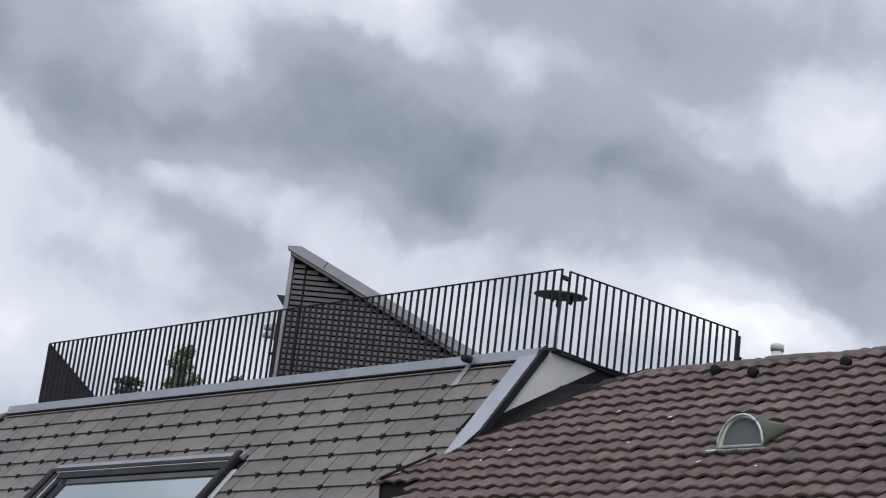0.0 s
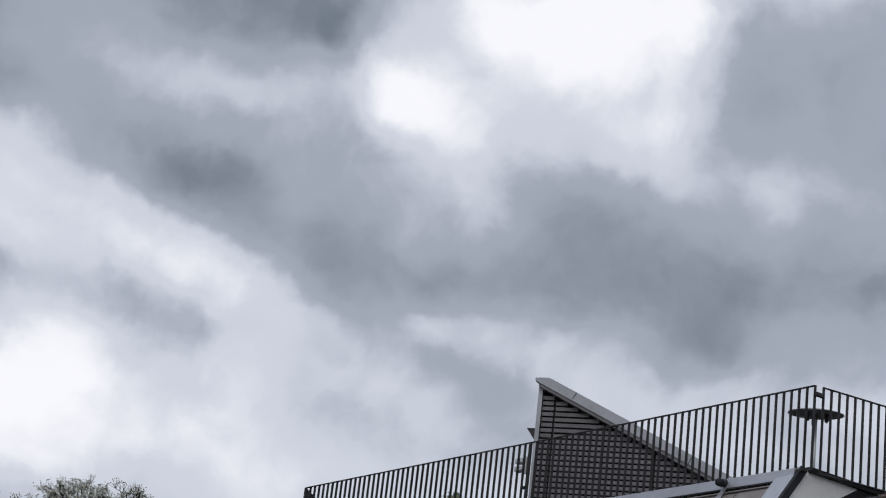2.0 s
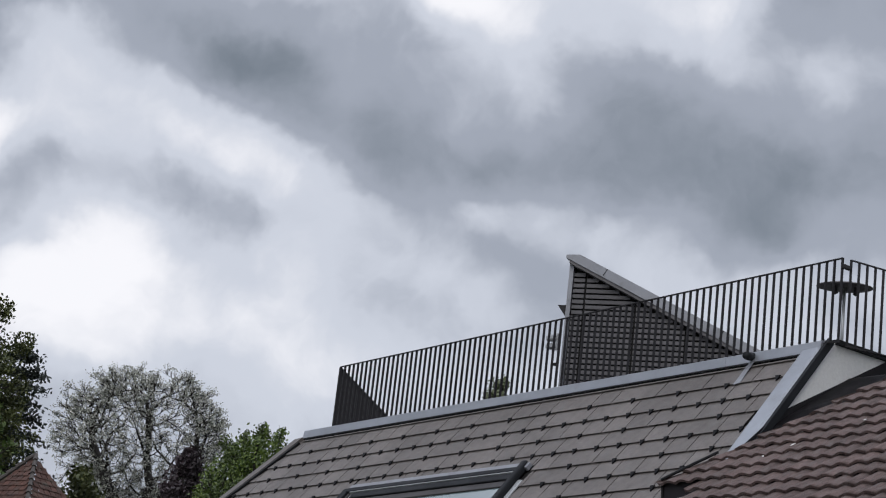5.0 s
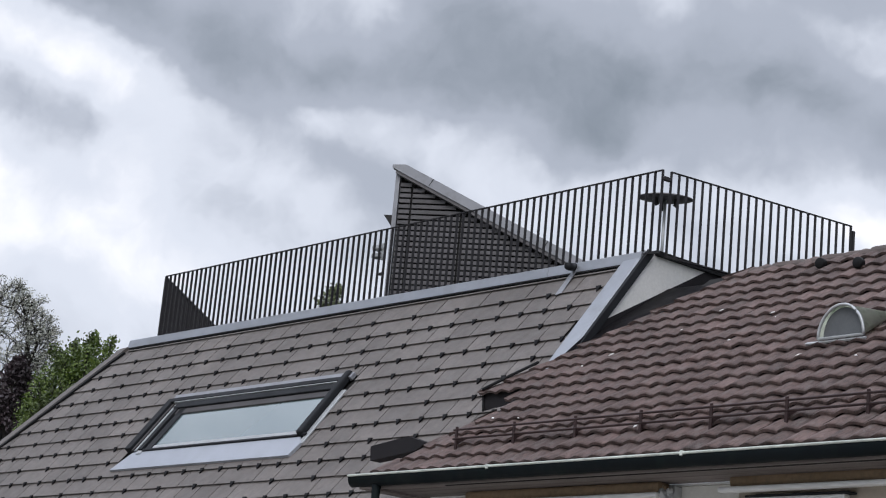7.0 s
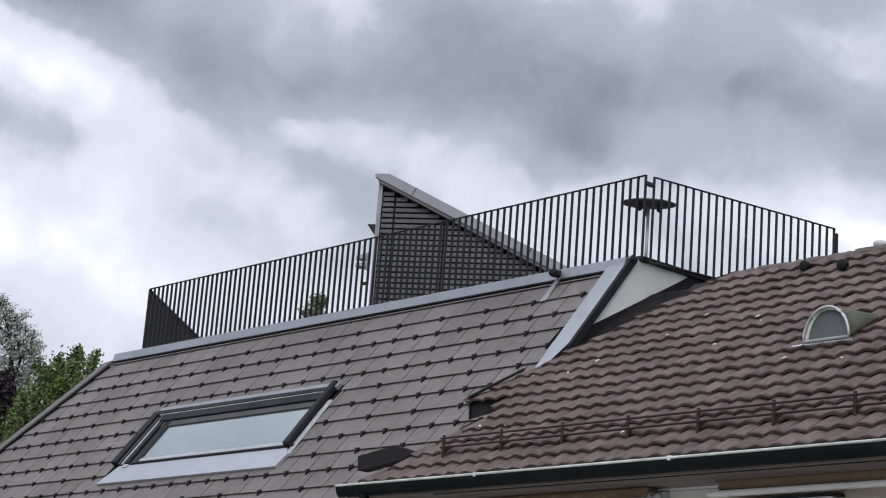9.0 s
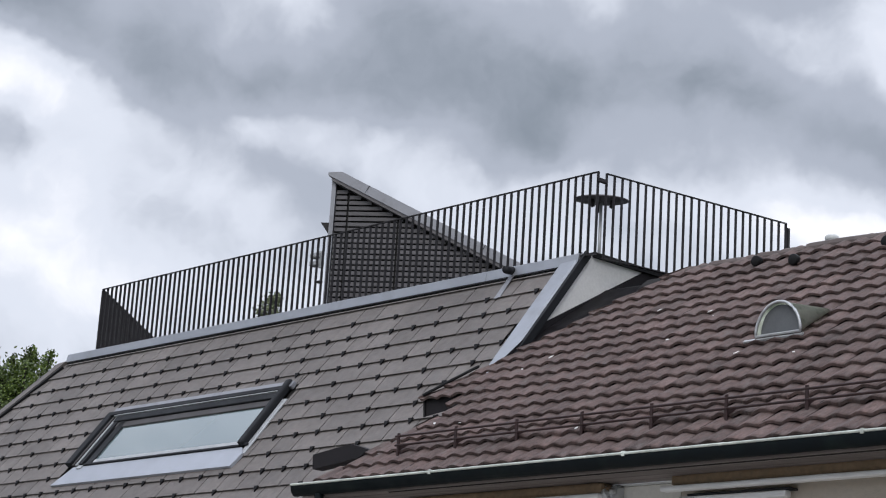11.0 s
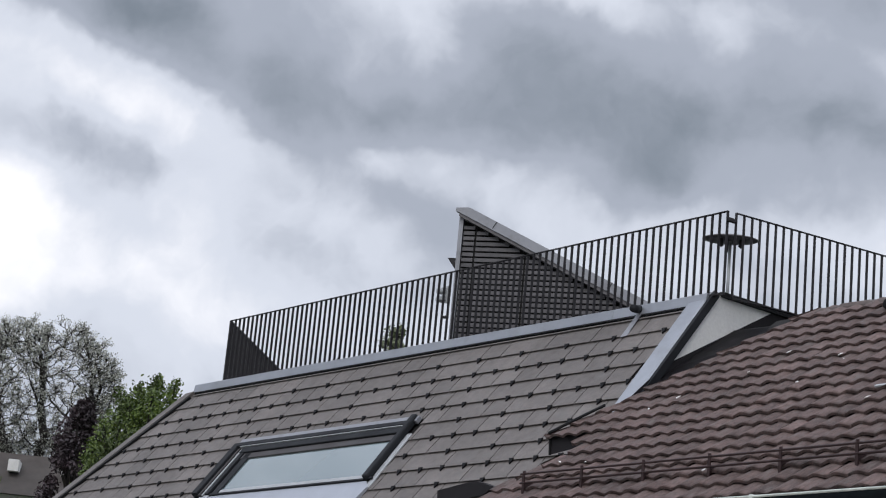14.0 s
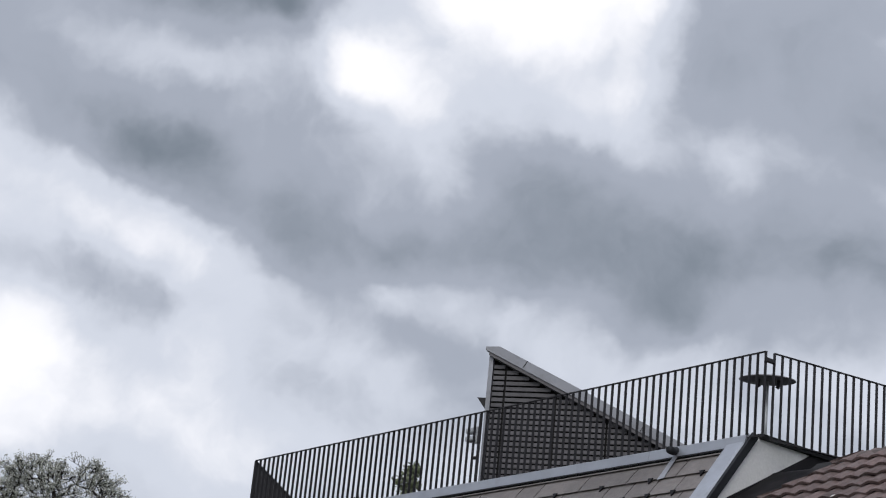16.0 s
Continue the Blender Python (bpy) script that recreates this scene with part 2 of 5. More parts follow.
coping_mat = material("grey coping sheet", (0.285, 0.29, 0.315), 0.5, 0.25, vary=0.1, grain=3, bump=0.04, stain=(0.18, 0.18, 0.19))
render_mat = material("white render", (0.76, 0.745, 0.72), 0.9, vary=0.06, grain=30, bump=0.3, stain=(0.66, 0.64, 0.61))
tile_mat = material("weathered brown tile", (0.116, 0.079, 0.072), 0.85, vary=0.42, grain=22, stretch=(2.6, 0.7, 0.7), per_piece=0.20, bump=0.8, stain=(0.150, 0.128, 0.120), stain_scale=2.2)
tile_rest_mat = material("weathered brown roof tile", (0.116, 0.079, 0.072), 0.85, vary=0.42, grain=22, stretch=(2.6, 0.7, 0.7), per_piece=0.20, islands=True, bump=0.8, stain=(0.150, 0.128, 0.120), stain_scale=2.2)
ridge_mat = material("brown ridge tile", (0.085, 0.064, 0.058), 0.78, vary=0.22, grain=14, per_piece=0.12, bump=0.35, stain=(0.15, 0.135, 0.125))
gutter_mat = material("green black gutter paint", (0.006, 0.009, 0.011), 0.65, 0.0, spec=0.10, vary=0.2, grain=5, bump=0.05, stain=(0.012, 0.019, 0.018))
lip_mat = material("worn pale gutter lip", (0.58, 0.61, 0.56), 0.5, 0.3, vary=0.25, grain=6, bump=0.05, stain=(0.25, 0.30, 0.27))
soffit_mat = material("dark stained soffit board", (0.155, 0.130, 0.122), 0.7, vary=0.3, per_piece=0.2, grain=8, bump=0.2, stretch=(0.15, 3, 3))
wall_mat = material("beige render", (0.46, 0.41, 0.35), 0.9, vary=0.06, grain=25, bump=0.25)
plaster_mat = material("pale grey render", (0.66, 0.64, 0.60), 0.9, vary=0.06, grain=25, bump=0.25)
awning_mat = material("white awning bar", (0.70, 0.70, 0.70), 0.45, 0.1, vary=0.06, grain=6, bump=0.03)
cloth_mat = material("rolled tan awning cloth", (0.25, 0.175, 0.11), 0.85, vary=0.2, grain=20, bump=0.2)
snow_mat = material("rusty brown snow rail", (0.036, 0.018, 0.017), 0.6, 0.3, vary=0.25, grain=10, bump=0.1)
cowl_mat = material("weathered zinc cowl", (0.60, 0.63, 0.55), 0.6, 0.0, vary=0.2, grain=7, bump=0.08, stain=(0.30, 0.36, 0.27), stain_scale=2.0)
mesh_mat = material("grey fly screen", (0.115, 0.122, 0.13), 0.8, vary=0.1, grain=60, bump=0.3)
frame_mat = material("anthracite window frame", (0.020, 0.021, 0.024), 0.6, 0.0, spec=0.15, vary=0.12, grain=5, bump=0.04)
apron_mat = material("pale aluminium apron", (0.42, 0.44, 0.49), 0.45, 0.4, vary=0.07, grain=4, bump=0.03)
cover_mat = material("brown grey cover strip", (0.050, 0.044, 0.044), 0.5, 0.2, vary=0.12, grain=5, bump=0.03)
alu_mat = material("light grey metal", (0.45, 0.46, 0.47), 0.45, 0.4, vary=0.1, grain=6, bump=0.03)
pvc_mat = material("pale flue pipe", (0.62, 0.63, 0.62), 0.5, 0.0, vary=0.08, grain=8, bump=0.03)
bark_mat = material("dark bark", (0.032, 0.027, 0.024), 0.9, vary=0.3, grain=10, bump=0.4)
hill_mat = material("grassy hillside", (0.045, 0.062, 0.028), 0.95, vary=0.35, grain=0.6, bump=0.3, stain=(0.07, 0.075, 0.04), stain_scale=0.03)
red_tile_mat = material("old red brown clay tile", (0.075, 0.034, 0.024), 0.85, vary=0.30, grain=5, per_piece=0.25, islands=True, bump=0.3, stain=(0.10, 0.085, 0.06))
far_roof_mat = material("far grey brown roof", (0.075, 0.064, 0.058), 0.85, vary=0.2, grain=3, bump=0.2)


def leaf_material(name, colour, light, vary=0.5):
    m = bpy.data.materials.new(name)
    m.use_nodes = True
    n, l = m.node_tree.nodes, m.node_tree.links
    b = n["Principled BSDF"]
    b.inputs["Roughness"].default_value = 0.6
    g = n.new("ShaderNodeNewGeometry")
    mx = n.new("ShaderNodeMixRGB")
    mx.inputs[1].default_value, mx.inputs[2].default_value = (*colour, 1), (*light, 1)
    l.new(g.outputs["Random Per Island"], mx.inputs[0])
    t = n.new("ShaderNodeTexNoise")
    t.inputs["Scale"].default_value = 0.9
    l.new(g.outputs["Position"], t.inputs["Vector"])
    r = n.new("ShaderNodeMapRange")
    l.new(t.outputs["Fac"], r.inputs["Value"])
    for k, v in (("From Min", 0.3), ("From Max", 0.7), ("To Min", 1 - vary), ("To Max", 1 + vary)):
        r.inputs[k].default_value = v
    sc = n.new("ShaderNodeVectorMath")
    sc.operation = "SCALE"
    l.new(mx.outputs[0], sc.inputs[0])
    l.new(r.outputs[0], sc.inputs["Scale"])
    l.new(sc.outputs[0], b.inputs["Base Color"])
    return m


green_leaf = leaf_material("mid green leaves", (0.030, 0.040, 0.012), (0.095, 0.104, 0.030))
bright_leaf = leaf_material("fresh green leaves", (0.055, 0.095, 0.024), (0.12, 0.17, 0.05))
dark_leaf = leaf_material("blue green needles", (0.024, 0.031, 0.028), (0.056, 0.066, 0.060))
purple_leaf = leaf_material("dark purple leaves", (0.022, 0.014, 0.018), (0.050, 0.030, 0.036))
pale_leaf = leaf_material("pale olive leaves", (0.11, 0.13, 0.07), (0.20, 0.22, 0.13))
olive_leaf = leaf_material("dark olive leaves", (0.036, 0.064, 0.014), (0.150, 0.210, 0.040))
bud_leaf = leaf_material("grey green buds", (0.26, 0.265, 0.225), (0.56, 0.56, 0.50), 0.3)
brown_leaf = leaf_material("brown spring leaves", (0.07, 0.055, 0.045), (0.12, 0.10, 0.08))

glass_mat = bpy.data.materials.new("skylight glass")
glass_mat.use_nodes = True
gb = glass_mat.node_tree.nodes["Principled BSDF"]
# the teal of the reflected sky is painted into the base colour
gb.inputs["Base Color"].default_value = (0.16, 0.215, 0.225, 1)
gb.inputs["Roughness"].default_value, gb.inputs["Specular IOR Level"].default_value = 0.04, 1.0
gb.inputs["Coat Weight"].default_value, gb.inputs["Coat Roughness"].default_value = 1.0, 0.02
gb.inputs["IOR"].default_value = 1.8


# ---- mesh helpers ----
def mesh_of(bm, name, mat, smooth=False):
    me = bpy.data.meshes.new(name)
    bm.normal_update()
    bm.to_mesh(me)
    bm.free()
    me.materials.append(mat)
    if smooth:
        me.polygons.foreach_set("use_smooth", [True] * len(me.polygons))
    return me


def part(name, bm, mat, parent=None, label="", smooth=False):
    ob = new(name, mesh_of(bm, name, mat, smooth))
    if parent is not None:
        ob.parent = parent
    return tagged(ob, label)


def piece(name, me, parent, m):
    ob = new(name, me)
    ob.parent = parent
    ob.matrix_basis = m
    return ob


def thing(name, label, category, group="", kind="", at=(0, 0, 0)):
    ob = new(name)
    ob.empty_display_size = 0.2
    return tagged(ob, label, category, group, kind)


def box(bm, lo, hi, m=None, bevel=0.0):
    c = bmesh.ops.create_cube(bm, size=1.0)["verts"]
    for v in c:
        v.co = Vector([lo[i] + (v.co[i] + 0.5) * (hi[i] - lo[i]) for i in range(3)])
        if m is not None:
            v.co = m @ v.co
    if bevel:
        edges = {e for v in c for e in v.link_edges}
        bmesh.ops.bevel(bm, geom=list(edges), offset=bevel, segments=2, affect="EDGES", profile=0.5)
    return bm


def prism(bm, pts, shift):
    """A closed prism: the polygon pts, pushed along shift."""
    a = [bm.verts.new(p) for p in pts]
    b = [bm.verts.new(Vector(p) + Vector(shift)) for p in pts]
    bm.faces.new(a)
    bm.faces.new(b[::-1])
    n = len(pts)
    for i in range(n):
        bm.faces.new((a[i], b[i], b[(i + 1) % n], a[(i + 1) % n]))
    bmesh.ops.recalc_face_normals(bm, faces=bm.faces[:])
    return bm


def tube(bm, pts, radii, sides=6, cap=True):
    rings = []
    for i, p in enumerate(pts):
        p = Vector(p)
        d = (Vector(pts[min(i + 1, len(pts) - 1)]) - Vector(pts[max(i - 1, 0)])).normalized()
        u = d.orthogonal().normalized()
        w = d.cross(u)
        r = radii[i] if isinstance(radii, (list, tuple)) else radii
        rings.append([bm.verts.new(p + r * (math.cos(2 * math.pi * k / sides) * u + math.sin(2 * math.pi * k / sides) * w)) for k in range(sides)])
    for a, b in zip(rings, rings[1:]):
        for k in range(sides):
            bm.faces.new((a[k], a[(k + 1) % sides], b[(k + 1) % sides], b[k]))
    if cap:
        bm.faces.new(rings[0][::-1])
        bm.faces.new(rings[-1])
    return bm


def lathe(bm, profile, sides=24, m=None):
    rings = []
    for r, z in profile:
        ring = []
        for k in range(sides):
            a = 2 * math.pi * k / sides
            co = Vector((r * math.cos(a), r * math.sin(a), z))
            ring.append(bm.verts.new(m @ co if m is not None else co))
        rings.append(ring)
    for a, b in zip(rings, rings[1:]):
        for k in range(sides):
            bm.faces.new((a[k], a[(k + 1) % sides], b[(k + 1) % sides], b[k]))
    bm.faces.new(rings[0][::-1])
    bm.faces.new(rings[-1])
    return bm


# ---- plan: x along the eaves, y away from the viewer, z from the ground ----
DECK_Y, DECK_Z = 14.36, 6.79          # upper edge of the grey roof slope
GREY_K = 0.757                        # run per rise of the grey slope
EAVE_Y, EAVE_Z = 11.26, 4.08          # gutter lip of the brown roof
RIDGE_Y, RIDGE_Z = 14.72, 6.70        # ridge of the brown roof
RAIL_Y, RAIL_Z = 14.39, 7.80          # front railing, top
RAIL_L, RAIL_C, RAIL_R = (-23.26, 14.39), (-13.75, 14.39), (-13.38, 17.10)

GREY_PITCH = math.atan2(1, GREY_K)
grey_up = Vector((0, math.cos(GREY_PITCH), math.sin(GREY_PITCH)))
grey_out = Vector((0, -math.sin(GREY_PITCH), math.cos(GREY_PITCH)))
BROWN_PITCH = math.atan2(RIDGE_Z - EAVE_Z, RIDGE_Y - EAVE_Y)
brown_up = Vector((0, math.cos(BROWN_PITCH), math.sin(BROWN_PITCH)))
brown_out = Vector((0, -math.sin(BROWN_PITCH), math.cos(BROWN_PITCH)))


def on_grey(x, s, out=0.0):
    """The place on the grey slope at x, s metres down from its upper edge."""
    return Vector((x, DECK_Y, DECK_Z)) - s * grey_up + out * grey_out


def on_brown(x, s, out=0.0):
    """The place on the brown slope at x, s metres up from the gutter lip."""
    return Vector((x, EAVE_Y, EAVE_Z)) + s * brown_up + out * brown_out


def axes(x, y, z, at):
    return Matrix.Translation(at) @ Matrix((x, y, z)).transposed().to_4x4()


# ---- ground with the hill behind ----
def hill(x, y):
    d = math.hypot(x, y)
    rise = 15.5 * max(0.0, min(1.0, (d - 45) / 60)) ** 1.3
    side = max(0.0, min(1.0, (math.degrees(math.atan2(-x, y)) + 30) / 50)) if y > -20 else 0.0
    return rise * side * (1.0 + 0.12 * math.sin(x * 0.11) * math.cos(y * 0.09)) - 0.02


bm = bmesh.new()
radii = [0, 5, 10, 15, 20, 26, 33, 41, 50, 58, 66, 74, 82, 90, 98, 106, 115, 130, 160, 220, 400, 900, 2500, 4500]
rings = []
for r in radii[1:]:
    rings.append([bm.verts.new((r * math.sin(2 * math.pi * k / 72), r * math.cos(2 * math.pi * k / 72), hill(r * math.sin(2 * math.pi * k / 72), r * math.cos(2 * math.pi * k / 72)))) for k in range(72)])
centre = bm.verts.new((0, 0, -0.02))
for k in range(72):
    bm.faces.new((centre, rings[0][(k + 1) % 72], rings[0][k]))
for a, b in zip(rings, rings[1:]):
    for k in range(72):
        bm.faces.new((a[k], a[(k + 1) % 72], b[(k + 1) % 72], b[k]))
bmesh.ops.recalc_face_normals(bm, faces=bm.faces[:])
ground = part("ground", bm, hill_mat, None, "grassy ground rising to a hillside behind the houses", True)
tagged(ground, category="ground", kind="structure")

# unseen pale slab between the viewer and the houses, added to bounce light upward
bounce_slab_mat = material("pale bounce ground", (0.34, 0.325, 0.30), 0.9, vary=0.12, grain=4, bump=0.2, stain=(0.24, 0.23, 0.21))
bm = bmesh.new()
box(bm, (-26, -14, -0.06), (16, 11.9, 0.03))
bounce_slab = part("pavement", bm, bounce_slab_mat, None, "unseen pale slab added to bounce light onto the houses")
tagged(bounce_slab, category="pavement", kind="structure")

# ---- grey house: body, deck, roof slope ----
grey_house = thing("grey_house", "grey slate-roofed house with a flat roof terrace", "house")
HIP_TOP, HIP_FOOT = -23.93, -26.75    # left edge of the slope, at its top and at the eave
SLOPE = 4.9                           # length of the slope
SIDE_X = -13.93                       # the white cheek
foot = on_grey(0, SLOPE)
bm = bmesh.new()
plan_wall = [(HIP_FOOT + 0.3, foot.y + 0.35), (SIDE_X - 0.05, foot.y + 0.35), (SIDE_X - 0.05, 21.5), (-31.2, 21.5)]
prism(bm, [(x, y, -0.05) for x, y in plan_wall], (0, 0, foot.z))
part("wall", bm, render_mat, grey_house)
bm = bmesh.new()
deck_plan = [(HIP_TOP + 0.1, DECK_Y + 0.10), (SIDE_X - 0.12, DECK_Y + 0.10), (SIDE_X - 0.12, 16.3), (-13.60, 17.4), (-13.60, 21.3), (-30.6, 21.3)]
prism(bm, [(x, y, DECK_Z - 0.25) for x, y in deck_plan], (0, 0, 0.28))
part("terrace_deck", bm, dark_flash_mat, grey_house)
bm = bmesh.new()
# underlay, with the left flank of the roof behind the hip
a, b, c, d = on_grey(HIP_TOP, 0), on_grey(SIDE_X - 0.02, 0), on_grey(SIDE_X - 0.02, SLOPE), on_grey(HIP_FOOT, SLOPE)
prism(bm, [a, b, c, d], -0.12 * grey_out)
e, f2 = Vector((-30.4, 21.2, DECK_Z)), Vector((-33.0, 21.2, foot.z))
vs = [bm.verts.new(v) for v in (a, d, f2, e)]
bm.faces.new(vs)
grey_roof = part("roof", bm, underlay_mat, grey_house, "steep slope of large grey slates")

# flashing along the deck's edge
def strip(name, pts, mat, parent, label=""):
    """A folded sheet: profile points (y, z) run along x between two ends."""
    bm = bmesh.new()
    x0, x1, prof = pts
    prism(bm, [(x0, y, z) for y, z in prof], (x1 - x0, 0, 0))
    return part(name, bm, mat, parent, label)


edge_prof = [(14.345, 6.800), (14.330, 6.808), (14.350, 6.915), (14.362, 6.925), (14.56, 6.930), (14.56, 6.74)]
strip("edge_flashing", (HIP_TOP - 0.02, -15.35, edge_prof), flash_mat, grey_house, "pale zinc edge flashing")
strip("edge_flashing", (-15.345, SIDE_X - 0.02, edge_prof), flash_mat, grey_house, "pale zinc edge flashing")
# sloping verge beside the cheek
bm = bmesh.new()
q = [on_grey(x, s, o) for x, s, o in ((-14.20, -0.10, 0.0), (-14.20, -0.10, 0.05), (-13.98, -0.17, 0.055), (-13.94, -0.17, 0.0))]
prism(bm, q, -2.6 * grey_up)
part("verge_flashing", bm, flash_mat, grey_house, "pale zinc verge strip")
bm = bmesh.new()
prism(bm, [on_grey(x, s, o) for x, s, o in ((-13.938, -0.165, -0.03), (-13.938, -0.175, 0.052), (-13.895, -0.175, 0.052), (-13.895, -0.165, -0.03))], -2.6 * grey_up)
part("verge_edge", bm, frame_mat, grey_house, "black verge edge")
# the cheek: white render above a dark upstand
bm = bmesh.new()
top_y, top_z = DECK_Y + 0.14, DECK_Z + 0.15
low = on_grey(0, 2.5)
prism(bm, [(SIDE_X, top_y, top_z - 0.01), (SIDE_X, 16.3, top_z - 0.01), (SIDE_X, 16.3, 5.2), (SIDE_X, low.y, low.z)], (-0.10, 0, 0))
part("cheek", bm, render_mat, grey_house, "white rendered cheek wall")
bm = bmesh.new()
prism(bm, [(SIDE_X + 0.012, 13.14, 5.44), (SIDE_X + 0.012, 13.76, 6.02), (SIDE_X + 0.012, 15.38, 6.95), (SIDE_X + 0.012, 16.1, 6.95), (SIDE_X + 0.012, 16.1, 6.5), (SIDE_X + 0.012, 14.75, 6.55)], (-0.008, 0, 0))
part("upstand_flashing", bm, dark_flash_mat, grey_house, "dark lead upstand")
bm = bmesh.new()
box(bm, (SIDE_X - 0.10, top_y + 0.03, top_z - 0.025), (SIDE_X + 0.04, 16.9, top_z + 0.03))
part("coping", bm, hook_mat, grey_house, "dark metal coping")
bm = bmesh.new()
tube(bm, [(SIDE_X + 0.03, 15.62, top_z - 0.05), (SIDE_X + 0.12, 15.62, top_z - 0.06)], 0.035, 8)
part("spout", bm, frame_mat, grey_house, "small dark overflow spout")
# dark sheet-metal valley between the cheek and the brown tiles
bm = bmesh.new()
wall_line = [(SIDE_X + 0.014, 13.14, 5.42), (SIDE_X + 0.014, 13.9, 6.02), (SIDE_X + 0.014, 14.75, 6.60), (SIDE_X + 0.014, 15.75, 6.62)]
tile_line = [(-13.88, 13.14, 5.42), (-13.20, 13.89, 6.01), (-12.70, 14.45, 6.45), (-12.70, 14.85, 6.60)]
va, vb = [bm.verts.new(v) for v in wall_line], [bm.verts.new(v) for v in tile_line]
for k in range(3):
    bm.faces.new((va[k], vb[k], vb[k + 1], va[k + 1]))
bmesh.ops.solidify(bm, geom=bm.faces[:], thickness=0.01)
part("valley_sheet", bm, dark_flash_mat, grey_house, "dark metal valley sheet")
# hip trim on the left edge
bm = bmesh.new()
prism(bm, [on_grey(HIP_TOP, 0, 0), on_grey(HIP_TOP - 0.24, 0, -0.03), on_grey(HIP_TOP - 0.24, 0, 0.035), on_grey(HIP_TOP, 0, 0.05)],
      on_grey(HIP_FOOT, SLOPE) - on_grey(HIP_TOP, 0))
part("hip_trim", bm, slate_mat, grey_house, "grey metal hip trim")
bm = bmesh.new()
prism(bm, [on_grey(HIP_TOP + 0.004, 0.12, 0.0), on_grey(HIP_TOP + 0.045, 0.12, 0.0), on_grey(HIP_TOP + 0.045, 0.12, 0.054), on_grey(HIP_TOP + 0.004, 0.12, 0.054)],
      on_grey(HIP_FOOT, SLOPE) - on_grey(HIP_TOP, 0.12))
part("hip_seal", bm, hook_mat, grey_house, "thin black strip beside the hip trim")
# overflow pipe through the flashing, with its patch of lead
pm = Vector((-14.95, DECK_Y + 0.02, DECK_Z + 0.09))
bm = bmesh.new()
tube(bm, [pm + Vector((-0.02, 0.1, 0.02)), pm + Vector((0.02, -0.10, -0.02)), pm + Vector((0.10, -0.22, -0.05))], [0.045, 0.045, 0.042], 12)
part("overflow_pipe", bm, frame_mat, grey_house, "short black overflow pipe", True)
bm = bmesh.new()
prism(bm, [on_grey(x, s, 0.03) for x, s in ((-14.97, 0.0), (-14.90, 0.0), (-14.87, 0.36), (-14.96, 0.38))], 0.006 * grey_out)
part("pipe_patch", bm, coping_mat, grey_house, "zinc patch under the pipe")

# ---- skylight in the grey slope ----
skylight = thing("skylight", "wide anthracite sliding roof window in the slate slope", "skylight")
S_TOP, S_BOT = 1.37, 2.71             # metres down the slope
X0, X1 = -21.24, -17.47


def slope_box(name, x0, x1, s0, s1, o0, o1, mat, parent, label="", bevel=0.008):
    bm = bmesh.new()
    m = axes(Vector((1, 0, 0)), -grey_up, grey_out, on_grey(0, 0))
    box(bm, (x0, s0, o0), (x1, s1, o1), Matrix.Identity(4), bevel)
    bm.transform(m)
    bmesh.ops.recalc_face_normals(bm, faces=bm.faces[:])
    return part(name, bm, mat, parent, label)


slope_box("head_flashing", X0 + 0.06, X1 - 0.05, S_TOP - 0.02, S_TOP + 0.070, 0.02, 0.080, coping_mat, skylight, "grey head flashing")
slope_box("head_frame", X0 + 0.12, X1 - 0.16, S_TOP + 0.08, S_TOP + 0.15, 0.02, 0.11, frame_mat, skylight)
slope_box("head_trim", X0 + 0.22, X1 - 0.18, S_TOP + 0.153, S_TOP + 0.165, 0.02, 0.105, alu_mat, skylight, "thin light metal trim", 0.003)
slope_box("head_step", X0 + 0.30, X1 - 0.18, S_TOP + 0.17, S_TOP + 0.27, 0.02, 0.095, frame_mat, skylight)
slope_box("head_cover", X0 + 0.42, X1 - 0.18, S_TOP + 0.275, S_TOP + 0.375, 0.02, 0.075, cover_mat, skylight, "brown-grey cover strip")
slope_box("guide_rail", X0 + 0.00, X0 + 0.13, S_TOP + 0.07, S_BOT - 0.34, 0.02, 0.10, frame_mat, skylight)
slope_box("guide_rail", X0 + 0.15, X0 + 0.19, S_TOP + 0.10, S_BOT - 0.32, 0.02, 0.075, cover_mat, skylight)
slope_box("guide_rail", X0 + 0.23, X0 + 0.26, S_TOP + 0.12, S_BOT - 0.32, 0.02, 0.07, alu_mat, skylight, "light aluminium guide rail", 0.004)
slope_box("guide_rail", X0 + 0.32, X0 + 0.40, S_TOP + 0.14, S_BOT - 0.32, 0.02, 0.085, frame_mat, skylight)
slope_box("guide_rail", X0 + 0.46, X0 + 0.60, S_TOP + 0.26, S_BOT - 0.32, 0.02, 0.075, frame_mat, skylight)
slope_box("guide_rail", X1 - 0.185, X1 - 0.085, S_TOP - 0.03, S_BOT - 0.325, 0.02, 0.115, frame_mat, skylight, "", 0.025)
slope_box("rail_foot", X1 - 0.11, X1 - 0.03, S_BOT - 0.36, S_BOT - 0.325, 0.02, 0.07, frame_mat, skylight)
slope_box("side_flashing", X1 - 0.075, X1 + 0.01, S_TOP + 0.25, S_BOT - 0.20, 0.02, 0.045, alu_mat, skylight, "light side flashing")
slope_box("sash_edge", X0 + 0.60, X1 - 0.19, S_BOT - 0.395, S_BOT - 0.34, 0.03, 0.066, alu_mat, skylight, "light lower sash edge", 0.004)
slope_box("sill_frame", X0 + 0.42, X1 - 0.16, S_BOT - 0.335, S_BOT - 0.305, 0.02, 0.075, frame_mat, skylight)
bm = bmesh.new()
